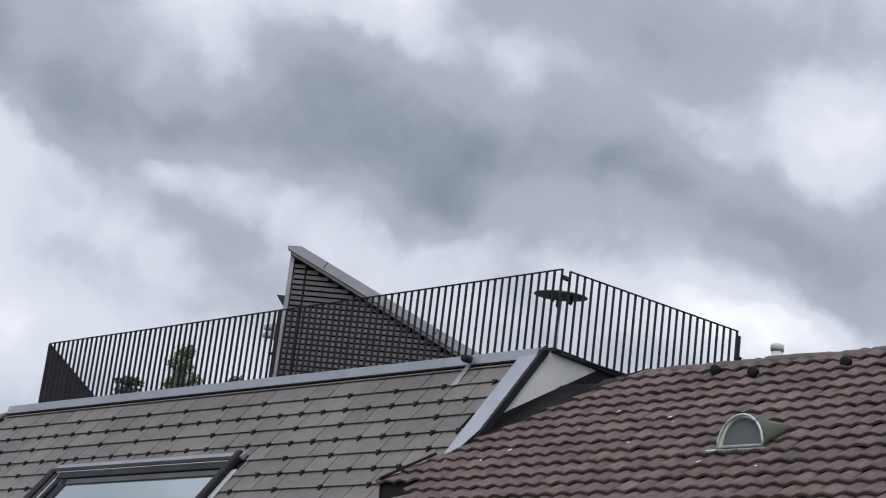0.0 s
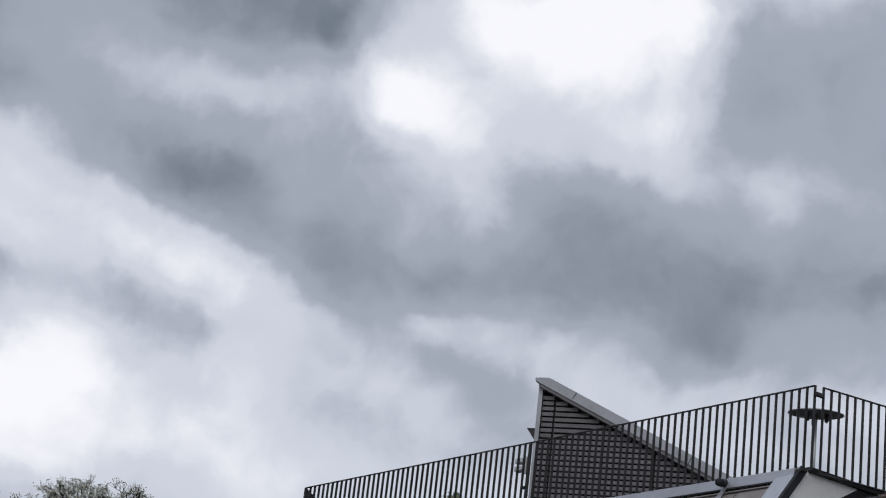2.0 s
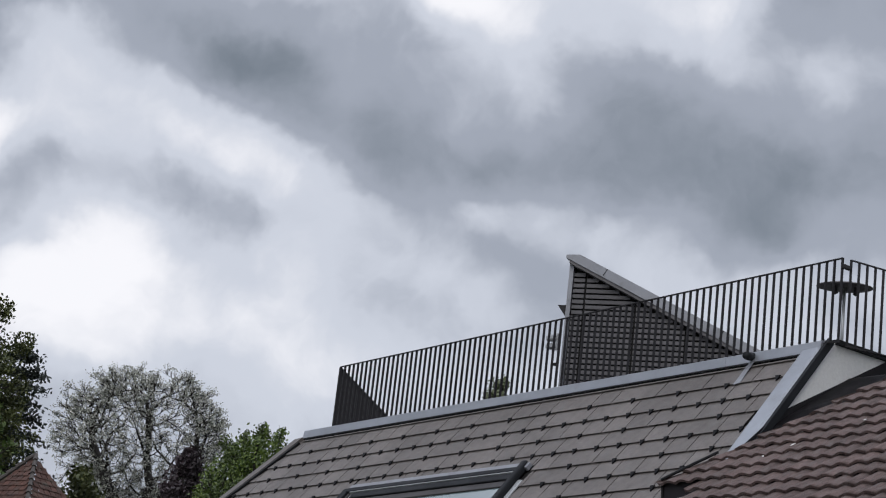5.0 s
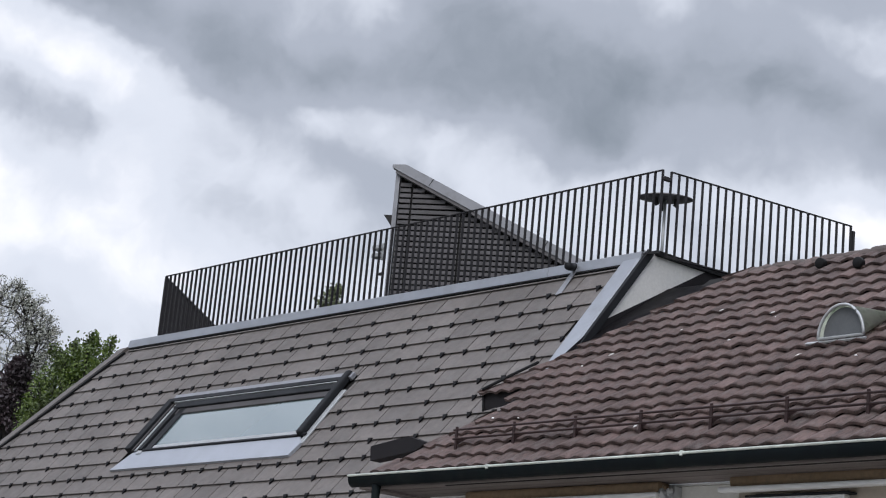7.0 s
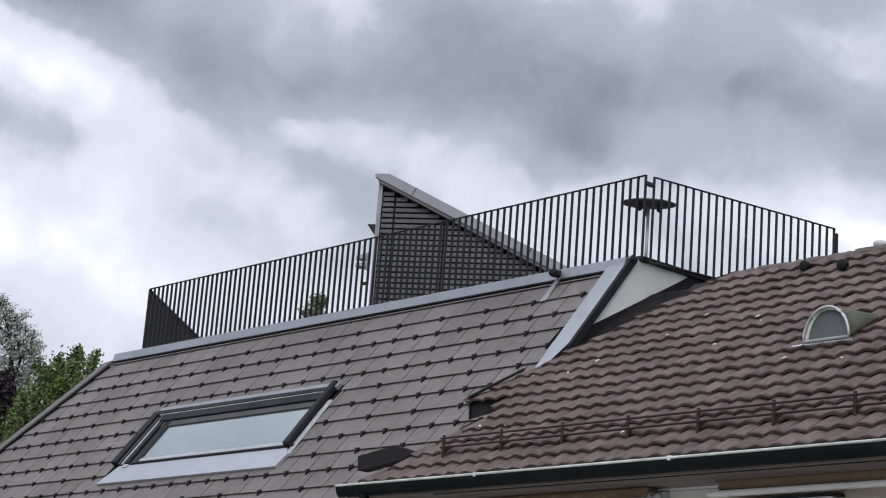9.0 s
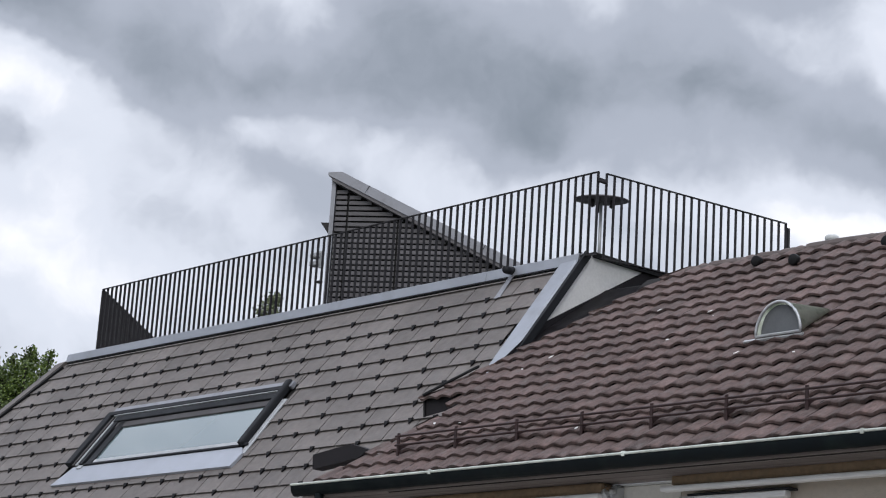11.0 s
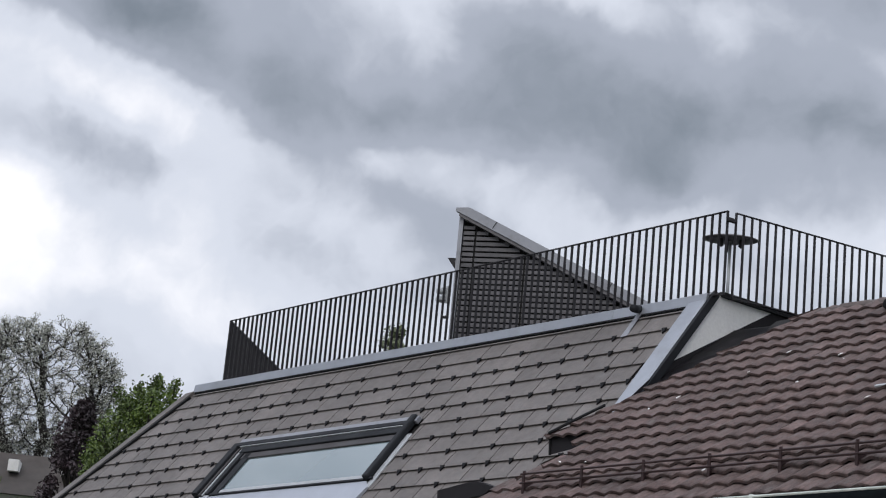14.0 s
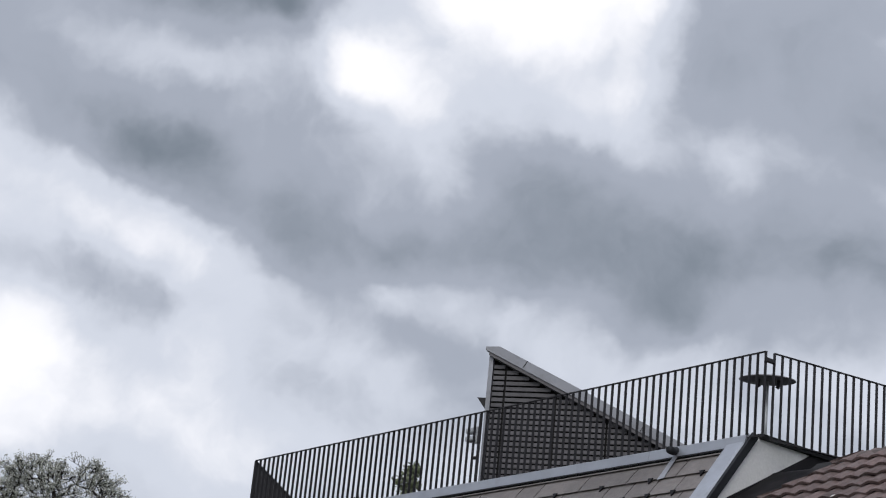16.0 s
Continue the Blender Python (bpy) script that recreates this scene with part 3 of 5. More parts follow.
prism(bm, [on_grey(x, s, 0.02) for x, s in ((X0 + 0.20, S_BOT - 0.30), (X1 - 0.10, S_BOT - 0.30), (X1 + 0.0, S_BOT - 0.20), (X1 - 0.05, S_BOT), (X0 + 0.0, S_BOT))], 0.035 * grey_out)
part("apron", bm, apron_mat, skylight, "pale aluminium apron flashing")
slope_box("apron_clip", X0 + 0.32, X0 + 0.42, S_BOT - 0.31, S_BOT - 0.255, 0.055, 0.07, alu_mat, skylight, "small grey clip", 0.004)
slope_box("pane", X0 + 0.58, X1 - 0.17, S_TOP + 0.36, S_BOT - 0.38, 0.035, 0.056, glass_mat, skylight, "pale glass tinted with the sky's reflection", 0.0)

# ---- railings of the roof terrace ----
def railing(name, p, q, count, label, top=RAIL_Z, foot_z=DECK_Z + 0.10):
    r = thing(name, label, "railing", "terrace railings")
    p, q = Vector((*p, 0)), Vector((*q, 0))
    u = (q - p).normalized()
    w = Vector((-u.y, u.x, 0))
    m = axes(u, w, Vector((0, 0, 1)), p)
    length = (q - p).length
    bm = bmesh.new()
    box(bm, (0, -0.014, top - 0.010), (length, 0.014, top), m)
    part("top_rail", bm, rail_mat, r)
    bm = bmesh.new()
    box(bm, (0, -0.02, foot_z), (length, 0.02, foot_z + 0.012), m)
    part("bottom_rail", bm, rail_mat, r)
    bm = bmesh.new()
    box(bm, (-0.005, -0.0165, foot_z + 0.012), (0.005, 0.0165, top - 0.010))
    bar = mesh_of(bm, "bar", rail_mat)
    for i in range(count):
        piece("bar", bar, r, m @ Matrix.Translation((0.008 + (length - 0.016) * i / (count - 1), 0, 0)))
    return r


railing("terrace_railing", RAIL_L, RAIL_C, 88, "long dark flat-bar railing along the front of the terrace")
cr = (Vector(RAIL_R) - Vector(RAIL_C)).normalized()
railing("terrace_railing", Vector(RAIL_C) + 0.10 * cr, RAIL_R, 25, "short dark flat-bar railing along the terrace end", RAIL_Z, DECK_Z + 0.075)
railing("terrace_railing", (-23.26 - 0.03, 14.40), (-29.0, 20.6), 78, "dark flat-bar railing along the slanting terrace side")
for y in (16.5, 17.0):
    b0 = thing("railing_bracket", "dark side-mounted railing bracket", "bracket", "railing brackets")
    bm = bmesh.new()
    box(bm, (SIDE_X - 0.02, y - 0.02, DECK_Z + 0.07), (RAIL_C[0] + (y - 14.39) * 0.137 + 0.005, y + 0.02, DECK_Z + 0.095), None, 0.003)
    part("bracket_arm", bm, rail_mat, b0)
link = thing("railing_link", "small dark clamp joining two railing runs", "railing clamp")
bm = bmesh.new()
box(bm, (RAIL_C[0] - 0.01, 14.38, RAIL_Z - 0.12), (RAIL_C[0] + 0.03, 14.49, RAIL_Z - 0.075), None, 0.006)
part("clamp_plate", bm, rail_mat, link)
end_post = thing("railing_end_post", "dark railing end post with a slanted stay", "railing post")
bm = bmesh.new()
box(bm, (RAIL_R[0] - 0.02, 17.12, DECK_Z), (RAIL_R[0] + 0.012, 17.16, RAIL_Z - 0.05), None, 0.006)
part("post", bm, rail_mat, end_post)
bm = bmesh.new()
tube(bm, [(RAIL_R[0] - 0.14, 17.2, DECK_Z + 0.4), (RAIL_R[0] + 0.02, 17.16, RAIL_Z - 0.30)], 0.025, 6)
part("stay", bm, rail_mat, end_post)

# ---- stair tower with a sloping roof, clad in battens ----
tower = thing("stair_tower", "wedge-shaped stair exit clad in grey battens on the terrace", "stair exit")
TOWER_TURN = radians(38)
tu, tv_ = Vector((math.cos(TOWER_TURN), math.sin(TOWER_TURN), 0)), Vector((-math.sin(TOWER_TURN), math.cos(TOWER_TURN), 0))
tower_m = axes(tu, tv_, Vector((0, 0, 1)), Vector((-18.95, 14.97, 0)))   # u along the face, v into the terrace
T_END = 3.75


def lower_edge(u):
    return 8.745 - 0.500 * u


def upper_edge(u):
    return 8.930 - 0.492 * u


def tower_part(name, pts, shift, mat, label=""):
    bm = bmesh.new()
    prism(bm, [tower_m @ Vector(q) for q in pts], tower_m.to_3x3() @ Vector(shift))
    return part(name, bm, mat, tower, label)


tower_part("core", [(-0.02, 0.068, 6.7), (T_END, 0.068, 6.7), (T_END, 0.068, lower_edge(T_END)), (-0.02, 0.068, lower_edge(-0.02))], (0, 1.2, 0), underlay_mat, "black wall behind the battens")
z, row, PANEL = DECK_Z + 0.03, 0, 0.665
while z < 8.66:
    stop = min(T_END, (8.745 - (z + 0.045)) / 0.500)
    for k in range(7):
        u0, u1 = 0.19 + (k - 1) * PANEL + 0.014, min(0.19 + k * PANEL - 0.014, stop)
        u0 = max(u0, 0.03)
        if u1 - u0 < 0.05:
            continue
        tower_part("batten", [(u0, 0.0, z), (u1, 0.0, z), (u1, 0.0, z + 0.047), (u0, 0.0, z + 0.047)], (0, 0.022, 0), slat_mat)
    if row % 2 == 0:
        tower_part("rear_batten", [(0.05, 0.045, z + 0.045), (max(stop - 0.05, 0.12), 0.045, z + 0.045), (max(stop - 0.05, 0.12), 0.045, z + 0.060), (0.05, 0.045, z + 0.060)], (0, 0.018, 0), slat_mat)
    z += 0.071
    row += 1
for k in range(0, 6):
    u0 = 0.19 + k * PANEL
    if lower_edge(u0 + 0.03) > 6.9:
        tower_part("upright", [(u0 - 0.02, 0.024, 6.78), (u0 + 0.02, 0.024, 6.78), (u0 + 0.02, 0.024, lower_edge(u0 + 0.02)), (u0 - 0.02, 0.024, lower_edge(u0 - 0.02))], (0, 0.02, 0), underlay_mat, "black upright behind the battens")
tower_part("corner_post", [(-0.035, -0.025, 6.75), (0.020, -0.025, 6.75), (0.020, -0.025, 8.76), (-0.035, -0.025, 8.76)], (0, 0.09, 0), coping_mat, "grey corner profile")
tower_part("fascia", [(-0.075, -0.10, lower_edge(-0.07) + 0.035), (T_END + 0.1, -0.10, lower_edge(T_END + 0.1) + 0.055), (T_END + 0.1, -0.10, upper_edge(T_END + 0.1) - 0.02), (0.115, -0.10, upper_edge(0.115) - 0.02), (0.085, -0.10, upper_edge(0.085) - 0.03), (-0.075, -0.10, upper_edge(0.085) - 0.035)], (0, 0.10, 0), coping_mat, "grey metal fascia")
tower_part("roof_sheet", [(-0.06, 0.0, lower_edge(-0.06) + 0.05), (T_END + 0.1, 0.0, lower_edge(T_END + 0.1) + 0.05), (T_END + 0.1, 0.0, upper_edge(T_END + 0.1) - 0.025), (0.0, 0.0, upper_edge(0.085) - 0.06)], (0, 1.35, 0), coping_mat, "grey metal roof sheet")
tower_part("eave_lining", [(-0.03, -0.085, lower_edge(-0.03) - 0.01), (T_END, -0.085, lower_edge(T_END) - 0.005), (T_END, -0.085, lower_edge(T_END) + 0.05), (-0.03, -0.085, lower_edge(-0.03) + 0.045)], (0, 0.08, 0), slat_mat, "darker lining under the fascia")
for u0 in (0.42, 1.95):
    tower_part("sheet_seam", [(u0, -0.104, lower_edge(u0) + 0.05), (u0 + 0.008, -0.104, lower_edge(u0) + 0.05), (u0 + 0.062, -0.104, upper_edge(u0 + 0.062) - 0.02), (u0 + 0.054, -0.104, upper_edge(u0 + 0.054) - 0.02)], (0, 0.01, 0), dark_flash_mat)
tower_part("wall_bracket", [(-0.04, 0.0, 8.06), (-0.15, 0.0, 8.21), (-0.04, 0.0, 8.21)], (0, 0.10, 0), rail_mat, "small dark triangular bracket")

# ---- floodlights on a pole beside the tower ----
flood = thing("floodlight", "pair of grey box floodlights on a thin pole", "floodlight")
bm = bmesh.new()
tube(bm, [(-19.03, 14.93, 6.80), (-19.03, 14.93, 8.0)], 0.014, 8)
part("pole", bm, rail_mat, flood)
for zc in (7.785, 7.68):
    bm = bmesh.new()
    box(bm, (-19.22, 14.86, zc - 0.03), (-19.06, 14.96, zc + 0.035), None, 0.012)
    part("lamp_head", bm, alu_mat, flood, "light grey lamp head")
bm = bmesh.new()
box(bm, (-19.09, 14.91, 7.62), (-19.045, 14.94, 7.84), None, 0.004)
part("bracket", bm, alu_mat, flood)
bm = bmesh.new()
box(bm, (-19.10, 14.90, 7.42), (-19.02, 14.95, 7.45), None, 0.004)
part("arm", bm, rail_mat, flood)

# ---- disc-topped patio heater on the terrace ----
heater = thing("patio_heater", "disc-shaped dark patio heater on a slim pale pole", "patio heater")
HX, HY, HZ = -14.47, 15.20, 7.80
bm = bmesh.new()
lathe(bm, [(0.02, 0.045), (0.10, 0.040), (0.24, 0.022), (0.305, 0.004), (0.31, -0.004), (0.29, -0.010), (0.05, -0.004)], 32, Matrix.Translation((HX, HY, HZ)) @ Matrix.Rotation(radians(6), 4, Vector((0.7, 0.7, 0))))
part("reflector", bm, slat_mat, heater, "flat dark round reflector", True)
bm = bmesh.new()
tube(bm, [(HX, HY, 6.82), (HX, HY, HZ - 0.02)], 0.018, 10)
part("pole", bm, alu_mat, heater, "slim pale pole", True)
for k in range(3):
    a = 2 * math.pi * k / 3 + 0.4
    bm = bmesh.new()
    tube(bm, [(HX + 0.13 * math.cos(a), HY + 0.13 * math.sin(a), HZ), (HX + 0.13 * math.cos(a), HY + 0.13 * math.sin(a), HZ - 0.075), (HX + 0.11 * math.cos(a), HY + 0.11 * math.sin(a), HZ - 0.10)], 0.022, 6)
    part("burner_lug", bm, rail_mat, heater)
bm = bmesh.new()
lathe(bm, [(0.22, 6.82), (0.22, 6.86), (0.05, 6.92)], 20, Matrix.Translation((HX, HY, 0)))
part("foot", bm, rail_mat, heater)

# ---- brown house ----
brown_house = thing("brown_house", "old house with a brown interlocking tile roof", "house")
BX0, BX1 = -14.22, -3.5
WALL_Y = 11.95
bm = bmesh.new()
prism(bm, [(BX0 + 0.12, WALL_Y, -0.05), (BX1 - 0.1, WALL_Y, -0.05), (BX1 - 0.1, 17.4, -0.05), (BX0 + 0.12, 17.4, -0.05)], (0, 0, EAVE_Z - 0.07))
part("wall", bm, wall_mat, brown_house, "beige rendered wall")
bm = bmesh.new()
box(bm, (BX0 + 0.125, WALL_Y - 0.012, 1.5), (-13.6, WALL_Y - 0.001, EAVE_Z - 0.14))
part("corner_render", bm, plaster_mat, brown_house, "pale corner render")
bm = bmesh.new()
box(bm, (-10.98, WALL_Y - 0.012, 1.5), (-10.35, WALL_Y - 0.001, EAVE_Z - 0.14))
part("pier", bm, plaster_mat, brown_house, "pale rendered pier")
bm = bmesh.new()
eave0, ridge0 = on_brown(0, 0.02), Vector((0, RIDGE_Y, RIDGE_Z))
prism(bm, [(-13.30, eave0.y, eave0.z - 0.06), (-13.30, RIDGE_Y, RIDGE_Z - 0.08), (-13.30, 18.2, EAVE_Z), (-13.30, 18.1, EAVE_Z - 0.1), (-13.30, 14.72, RIDGE_Z - 0.25), (-13.30, eave0.y + 0.12, eave0.z - 0.14)], (BX1 + 13.30, 0, 0))
for x0, s0, s1 in ((-14.15, 0.05, 0.30), (-13.98, 0.30, 0.55), (-13.84, 0.55, 0.85), (-13.70, 0.85, 1.15), (-13.56, 1.15, 1.50), (-13.75, 1.50, 1.75)):
    prism(bm, [on_brown(x, s, -0.045) for x, s in ((x0, s0), (-13.28, s0), (-13.28, s1), (x0, s1))], -0.06 * brown_out)
prism(bm, [on_brown(x, s, -0.045) for x, s in ((-14.20, 1.70), (-13.28, 1.70), (-13.28, 2.6), (-13.70, 2.55))], -0.06 * brown_out)
brown_roof = part("roof", bm, underlay_mat, brown_house, "weathered brown interlocking tiles in wavy courses")
bm = bmesh.new()
box(bm, (BX0 + 0.02, EAVE_Y + 0.06, EAVE_Z - 0.125), (BX1, EAVE_Y + 0.09, EAVE_Z - 0.01))
part("fascia", bm, soffit_mat, brown_house, "dark fascia board")
for i in range(4):
    bm = bmesh.new()
    y0 = EAVE_Y + 0.095 + i * 0.147
    box(bm, (BX0 + 0.02, y0, EAVE_Z - 0.115), (BX1, y0 + 0.138, EAVE_Z - 0.097), None, 0.004)
    part("soffit_board", bm, soffit_mat, brown_house)
bm = bmesh.new()
box(bm, (BX0 + 0.1, WALL_Y - 0.03, EAVE_Z - 0.135), (BX1, WALL_Y - 0.002, EAVE_Z - 0.118))
part("wall_trim", bm, awning_mat, brown_house, "pale trim under the soffit")
# half-round gutter
bm = bmesh.new()
prof = [(EAVE_Y - 0.0 - 0.065 * math.cos(a) + 0.03, EAVE_Z - 0.012 - 0.10 * math.sin(a)) for a in [math.pi * k / 8 for k in range(9)]]
inner = [(y + 0.004 * (1 if y < EAVE_Y else -1), z + 0.006) for y, z in prof][::-1]
prism(bm, [(-14.52, y, z) for y, z in prof + inner], (BX1 + 14.55, 0, 0))
gutter = part("gutter", bm, gutter_mat, brown_house, "dark green-black half-round gutter", True)
bm = bmesh.new()
tube(bm, [(-14.52, EAVE_Y - 0.035, EAVE_Z - 0.008), (BX1, EAVE_Y - 0.035, EAVE_Z - 0.008)], 0.011, 8)
part("gutter_lip", bm, lip_mat, gutter, "worn pale gutter bead")
for x in (-12.6, -10.35, -8.1, -5.9):
    bm = bmesh.new()
    box(bm, (x, EAVE_Y - 0.045, EAVE_Z - 0.03), (x + 0.03, EAVE_Y + 0.03, EAVE_Z + 0.010), None, 0.003)
    part("gutter_clip", bm, lip_mat, gutter)
bm = bmesh.new()
tube(bm, [(-14.16, EAVE_Y + 0.03, EAVE_Z - 0.10), (-14.16, EAVE_Y + 0.03, EAVE_Z - 0.32), (-14.05, WALL_Y - 0.10, EAVE_Z - 0.75), (-14.05, WALL_Y - 0.10, 0.1)], 0.043, 12)
part("downpipe", bm, gutter_mat, brown_house, "dark downpipe", True)
# dark upstand box where the eave meets the slate slope
bm = bmesh.new()
prism(bm, [(-14.99, 11.83, 4.48), (-14.975, 11.83, 4.335), (-14.30, 11.83, 4.40), (-14.145, 11.83, 4.47), (-14.427, 11.83, 4.545)], (0, 0.13, 0))
part("eave_upstand", bm, dark_flash_mat, brown_house, "dark metal upstand at the roof junction")
# dark sheet that closes the upper step of the tile roof, and the folded edge above it
bm = bmesh.new()
prism(bm, [(-14.30, 12.63, 5.105), (-14.28, 12.63, 4.925), (-13.70, 12.63, 4.99), (-13.70, 12.63, 5.09)], (0, 0.10, 0.05))
part("side_sheet", bm, dark_flash_mat, brown_house, "dark metal sheet closing the roof's step")
bm = bmesh.new()
tube(bm, [on_brown(-14.29, 1.70, 0.035), on_brown(-14.12, 1.96, 0.045), on_brown(-13.95, 2.23, 0.050)], 0.015, 6)
part("sheet_edge", bm, hook_mat, brown_house, "black folded sheet edge")
bm = bmesh.new()
tube(bm, [(-14.295, 12.62, 5.12), (-14.275, 12.62, 4.92)], 0.012, 6)
part("sheet_edge", bm, hook_mat, brown_house)
bm = bmesh.new()
box(bm, (-14.42, 11.3, 3.95), (-14.25, 12.6, 4.07))
part("verge_board", bm, soffit_mat, brown_house)

# ---- snow guard rails on the brown slope ----
guard = thing("snow_guard", "rusty brown two-bar snow guard along the eave", "snow guard")
GY, GZ = 11.60, 4.335
for z in (4.425, 4.508):
    bm = bmesh.new()
    tube(bm, [(-13.50, GY, z), (BX1 + 0.1, GY, z)], 0.0105, 6)
    part("guard_bar", bm, snow_mat, guard)
x = -13.457
while x < BX1:
    bm = bmesh.new()
    box(bm, (x - 0.014, GY - 0.006, GZ - 0.03), (x + 0.014, GY + 0.006, GZ + 0.20))
    prism(bm, [(x - 0.006, GY, GZ + 0.03), (x - 0.006, GY + 0.16, GZ + 0.135), (x - 0.006, GY, GZ + 0.085)], (0.012, 0, 0))
    part("guard_bracket", bm, snow_mat, guard)
    x += 0.767

# ---- half-round roof ventilator ----
cowl = thing("roof_ventilator", "half-round zinc ventilator with a grey fly screen", "roof vent")
CX, CR, CL = -10.07, 0.235, 0.95
base = on_brown(CX, math.hypot(12.84 - EAVE_Y, 5.27 - EAVE_Z), 0.03)
bm = bmesh.new()
n_arc = 20
front, rear = [], []
for k in range(n_arc + 1):
    a = math.pi * k / n_arc
    wx, wz = -CR * math.cos(a), CR * 1.18 * math.sin(a)
    front.append(bm.verts.new(base + Vector((wx, -0.03, wz))))
    rear.append(bm.verts.new(base + Vector((0.19 + wx * 0.30, 0.33, 0.235 + wz * 0.12))))
for k in range(n_arc):
    bm.faces.new((front[k], front[k + 1], rear[k + 1], rear[k]))
bmesh.ops.solidify(bm, geom=bm.faces[:], thickness=0.006)
part("cowl_shell", bm, cowl_mat, cowl, "weathered greenish zinc shell", True)
bm = bmesh.new()
vs = [bm.verts.new(base + Vector((-CR * 0.93 * math.cos(math.pi * k / n_arc), 0.0, CR * 1.10 * math.sin(math.pi * k / n_arc)))) for k in range(n_arc + 1)]
f = bm.faces.new(vs)
r = bmesh.ops.extrude_face_region(bm, geom=[f])
for v in r["geom"]:
    if isinstance(v, bmesh.types.BMVert):
        v.co.y += 0.01
bmesh.ops.recalc_face_normals(bm, faces=bm.faces[:])
part("fly_screen", bm, mesh_mat, cowl, "grey fly screen")
bm = bmesh.new()
pts = [base + Vector((-CR * math.cos(math.pi * k / n_arc), -0.035, CR * 1.18 * math.sin(math.pi * k / n_arc))) for k in range(n_arc + 1)]
tube(bm, pts, 0.013, 6)
part("rim", bm, alu_mat, cowl, "light metal rim", True)
bm = bmesh.new()
tube(bm, [base + Vector((-CR, -0.035, 0.0)), base + Vector((CR, -0.035, 0.0))], 0.012, 6)
part("sill_bar", bm, alu_mat, cowl)
bm = bmesh.new()
m = axes(Vector((1, 0, 0)), brown_up, brown_out, base)
box(bm, (-0.36, -0.06, -0.012), (0.26, -0.03, 0.004), m)
part("base_plate", bm, alu_mat, cowl, "light metal base plate")

# ---- small tube vents in the slope, flue behind the ridge ----
def tube_vent(x, s):
    v = thing("vent_tile", "small dark hooded vent opening in the tiles", "roof vent", "tile vents")
    bm = bmesh.new()
    c0 = on_brown(x, s, 0.045)
    # closed black tube; the darkness of the hole is put into its colour
    tube(bm, [c0 + Vector((0, 0.03, 0.0)), c0 + Vector((0, -0.022, 0.0)), c0 + Vector((0, -0.028, 0.0))], [0.054, 0.054, 0.048], 14)
    part("hood", bm, hook_mat, v, "", True)


for x, y, z in ((-11.60, 14.41, 6.46), (-11.06, 14.29, 6.37), (-10.05, 14.33, 6.40)):
    tube_vent(x, math.hypot(y - EAVE_Y, z - EAVE_Z))
flue = thing("flue_pipe", "pale round flue pipe behind the ridge", "flue")
FX, FY, FZ = -14.05, 18.85, 8.16
bm = bmesh.new()
lathe(bm, [(0.070, 5.6), (0.070, FZ - 0.10)], 20, Matrix.Translation((FX, FY, 0)))
part("pipe", bm, pvc_mat, flue, "", True)
bm = bmesh.new()
lathe(bm, [(0.082, FZ - 0.09), (0.086, FZ - 0.02), (0.07, FZ), (0.02, FZ + 0.005)], 20, Matrix.Translation((FX, FY, 0)))
part("cap", bm, pvc_mat, flue, "", True)

# ---- awnings and wall lamp under the eave ----
def awning(x0, x1, z, label):
    a = thing("awning", label, "awning", "awnings")
    bm = bmesh.new()
    box(bm, (x0, WALL_Y - 0.20, z - 0.045), (x1, WALL_Y - 0.03, z + 0.050), None, 0.03)
    part("cloth_roll", bm, cloth_mat, a, "rolled tan cloth")
    bm = bmesh.new()
    box(bm, (x0 - 0.07, WALL_Y - 0.25, z - 0.090), (x1 + 0.02, WALL_Y - 0.16, z - 0.048), None, 0.014)
    part("front_bar", bm, awning_mat, a, "white front bar")
    bm = bmesh.new()
    box(bm, (x0 + 0.1, WALL_Y - 0.06, z - 0.06), (x0 + 0.2, WALL_Y - 0.005, z + 0.05), None, 0.01)
    part("wall_bracket", bm, alu_mat, a)
    return a


awning(-13.45, -11.05, EAVE_Z - 0.165, "retracted awning with a pale bar and tan cloth")
awning(-10.30, BX1 - 0.3, EAVE_Z - 0.150, "long retracted awning with a white bar and tan cloth")
gear = thing("awning_gear", "weathered grey awning gearbox at the wall", "awning gear")
bm = bmesh.new()
rnd = random.Random(9)
for k in range(7):
    c = Vector((-11.00 + rnd.uniform(-0.05, 0.06), WALL_Y - 0.14 + rnd.uniform(-0.03, 0.03), EAVE_Z - 0.22 + rnd.uniform(-0.06, 0.06)))
    bmesh.ops.create_icosphere(bm, subdivisions=1, radius=rnd.uniform(0.03, 0.05), matrix=Matrix.Translation(c))
part("gear_case", bm, alu_mat, gear)
bm = bmesh.new()
tube(bm, [(-11.13, WALL_Y - 0.16, EAVE_Z - 0.17), (-11.0, WALL_Y - 0.14, EAVE_Z - 0.18)], 0.028, 8)
part("gear_shaft", bm, cloth_mat, gear)
bm = bmesh.new()
box(bm, (-11.04, WALL_Y - 0.10, EAVE_Z - 0.30), (-10.96, WALL_Y + 0.0, EAVE_Z - 0.14), None, 0.01)
part("gear_plate", bm, alu_mat, gear)
lamp = thing("wall_lamp", "white strip lamp with a dark end under the awning", "wall lamp")
bm = bmesh.new()
box(bm, (-10.12, WALL_Y - 0.12, EAVE_Z - 0.325), (-9.22, WALL_Y - 0.04, EAVE_Z - 0.27), None, 0.015)
part("diffuser", bm, awning_mat, lamp)
bm = bmesh.new()
box(bm, (-10.30, WALL_Y - 0.10, EAVE_Z - 0.325), (-10.125, WALL_Y - 0.03, EAVE_Z - 0.265), None, 0.01)
part("end_box", bm, alu_mat, lamp)
bm = bmesh.new()
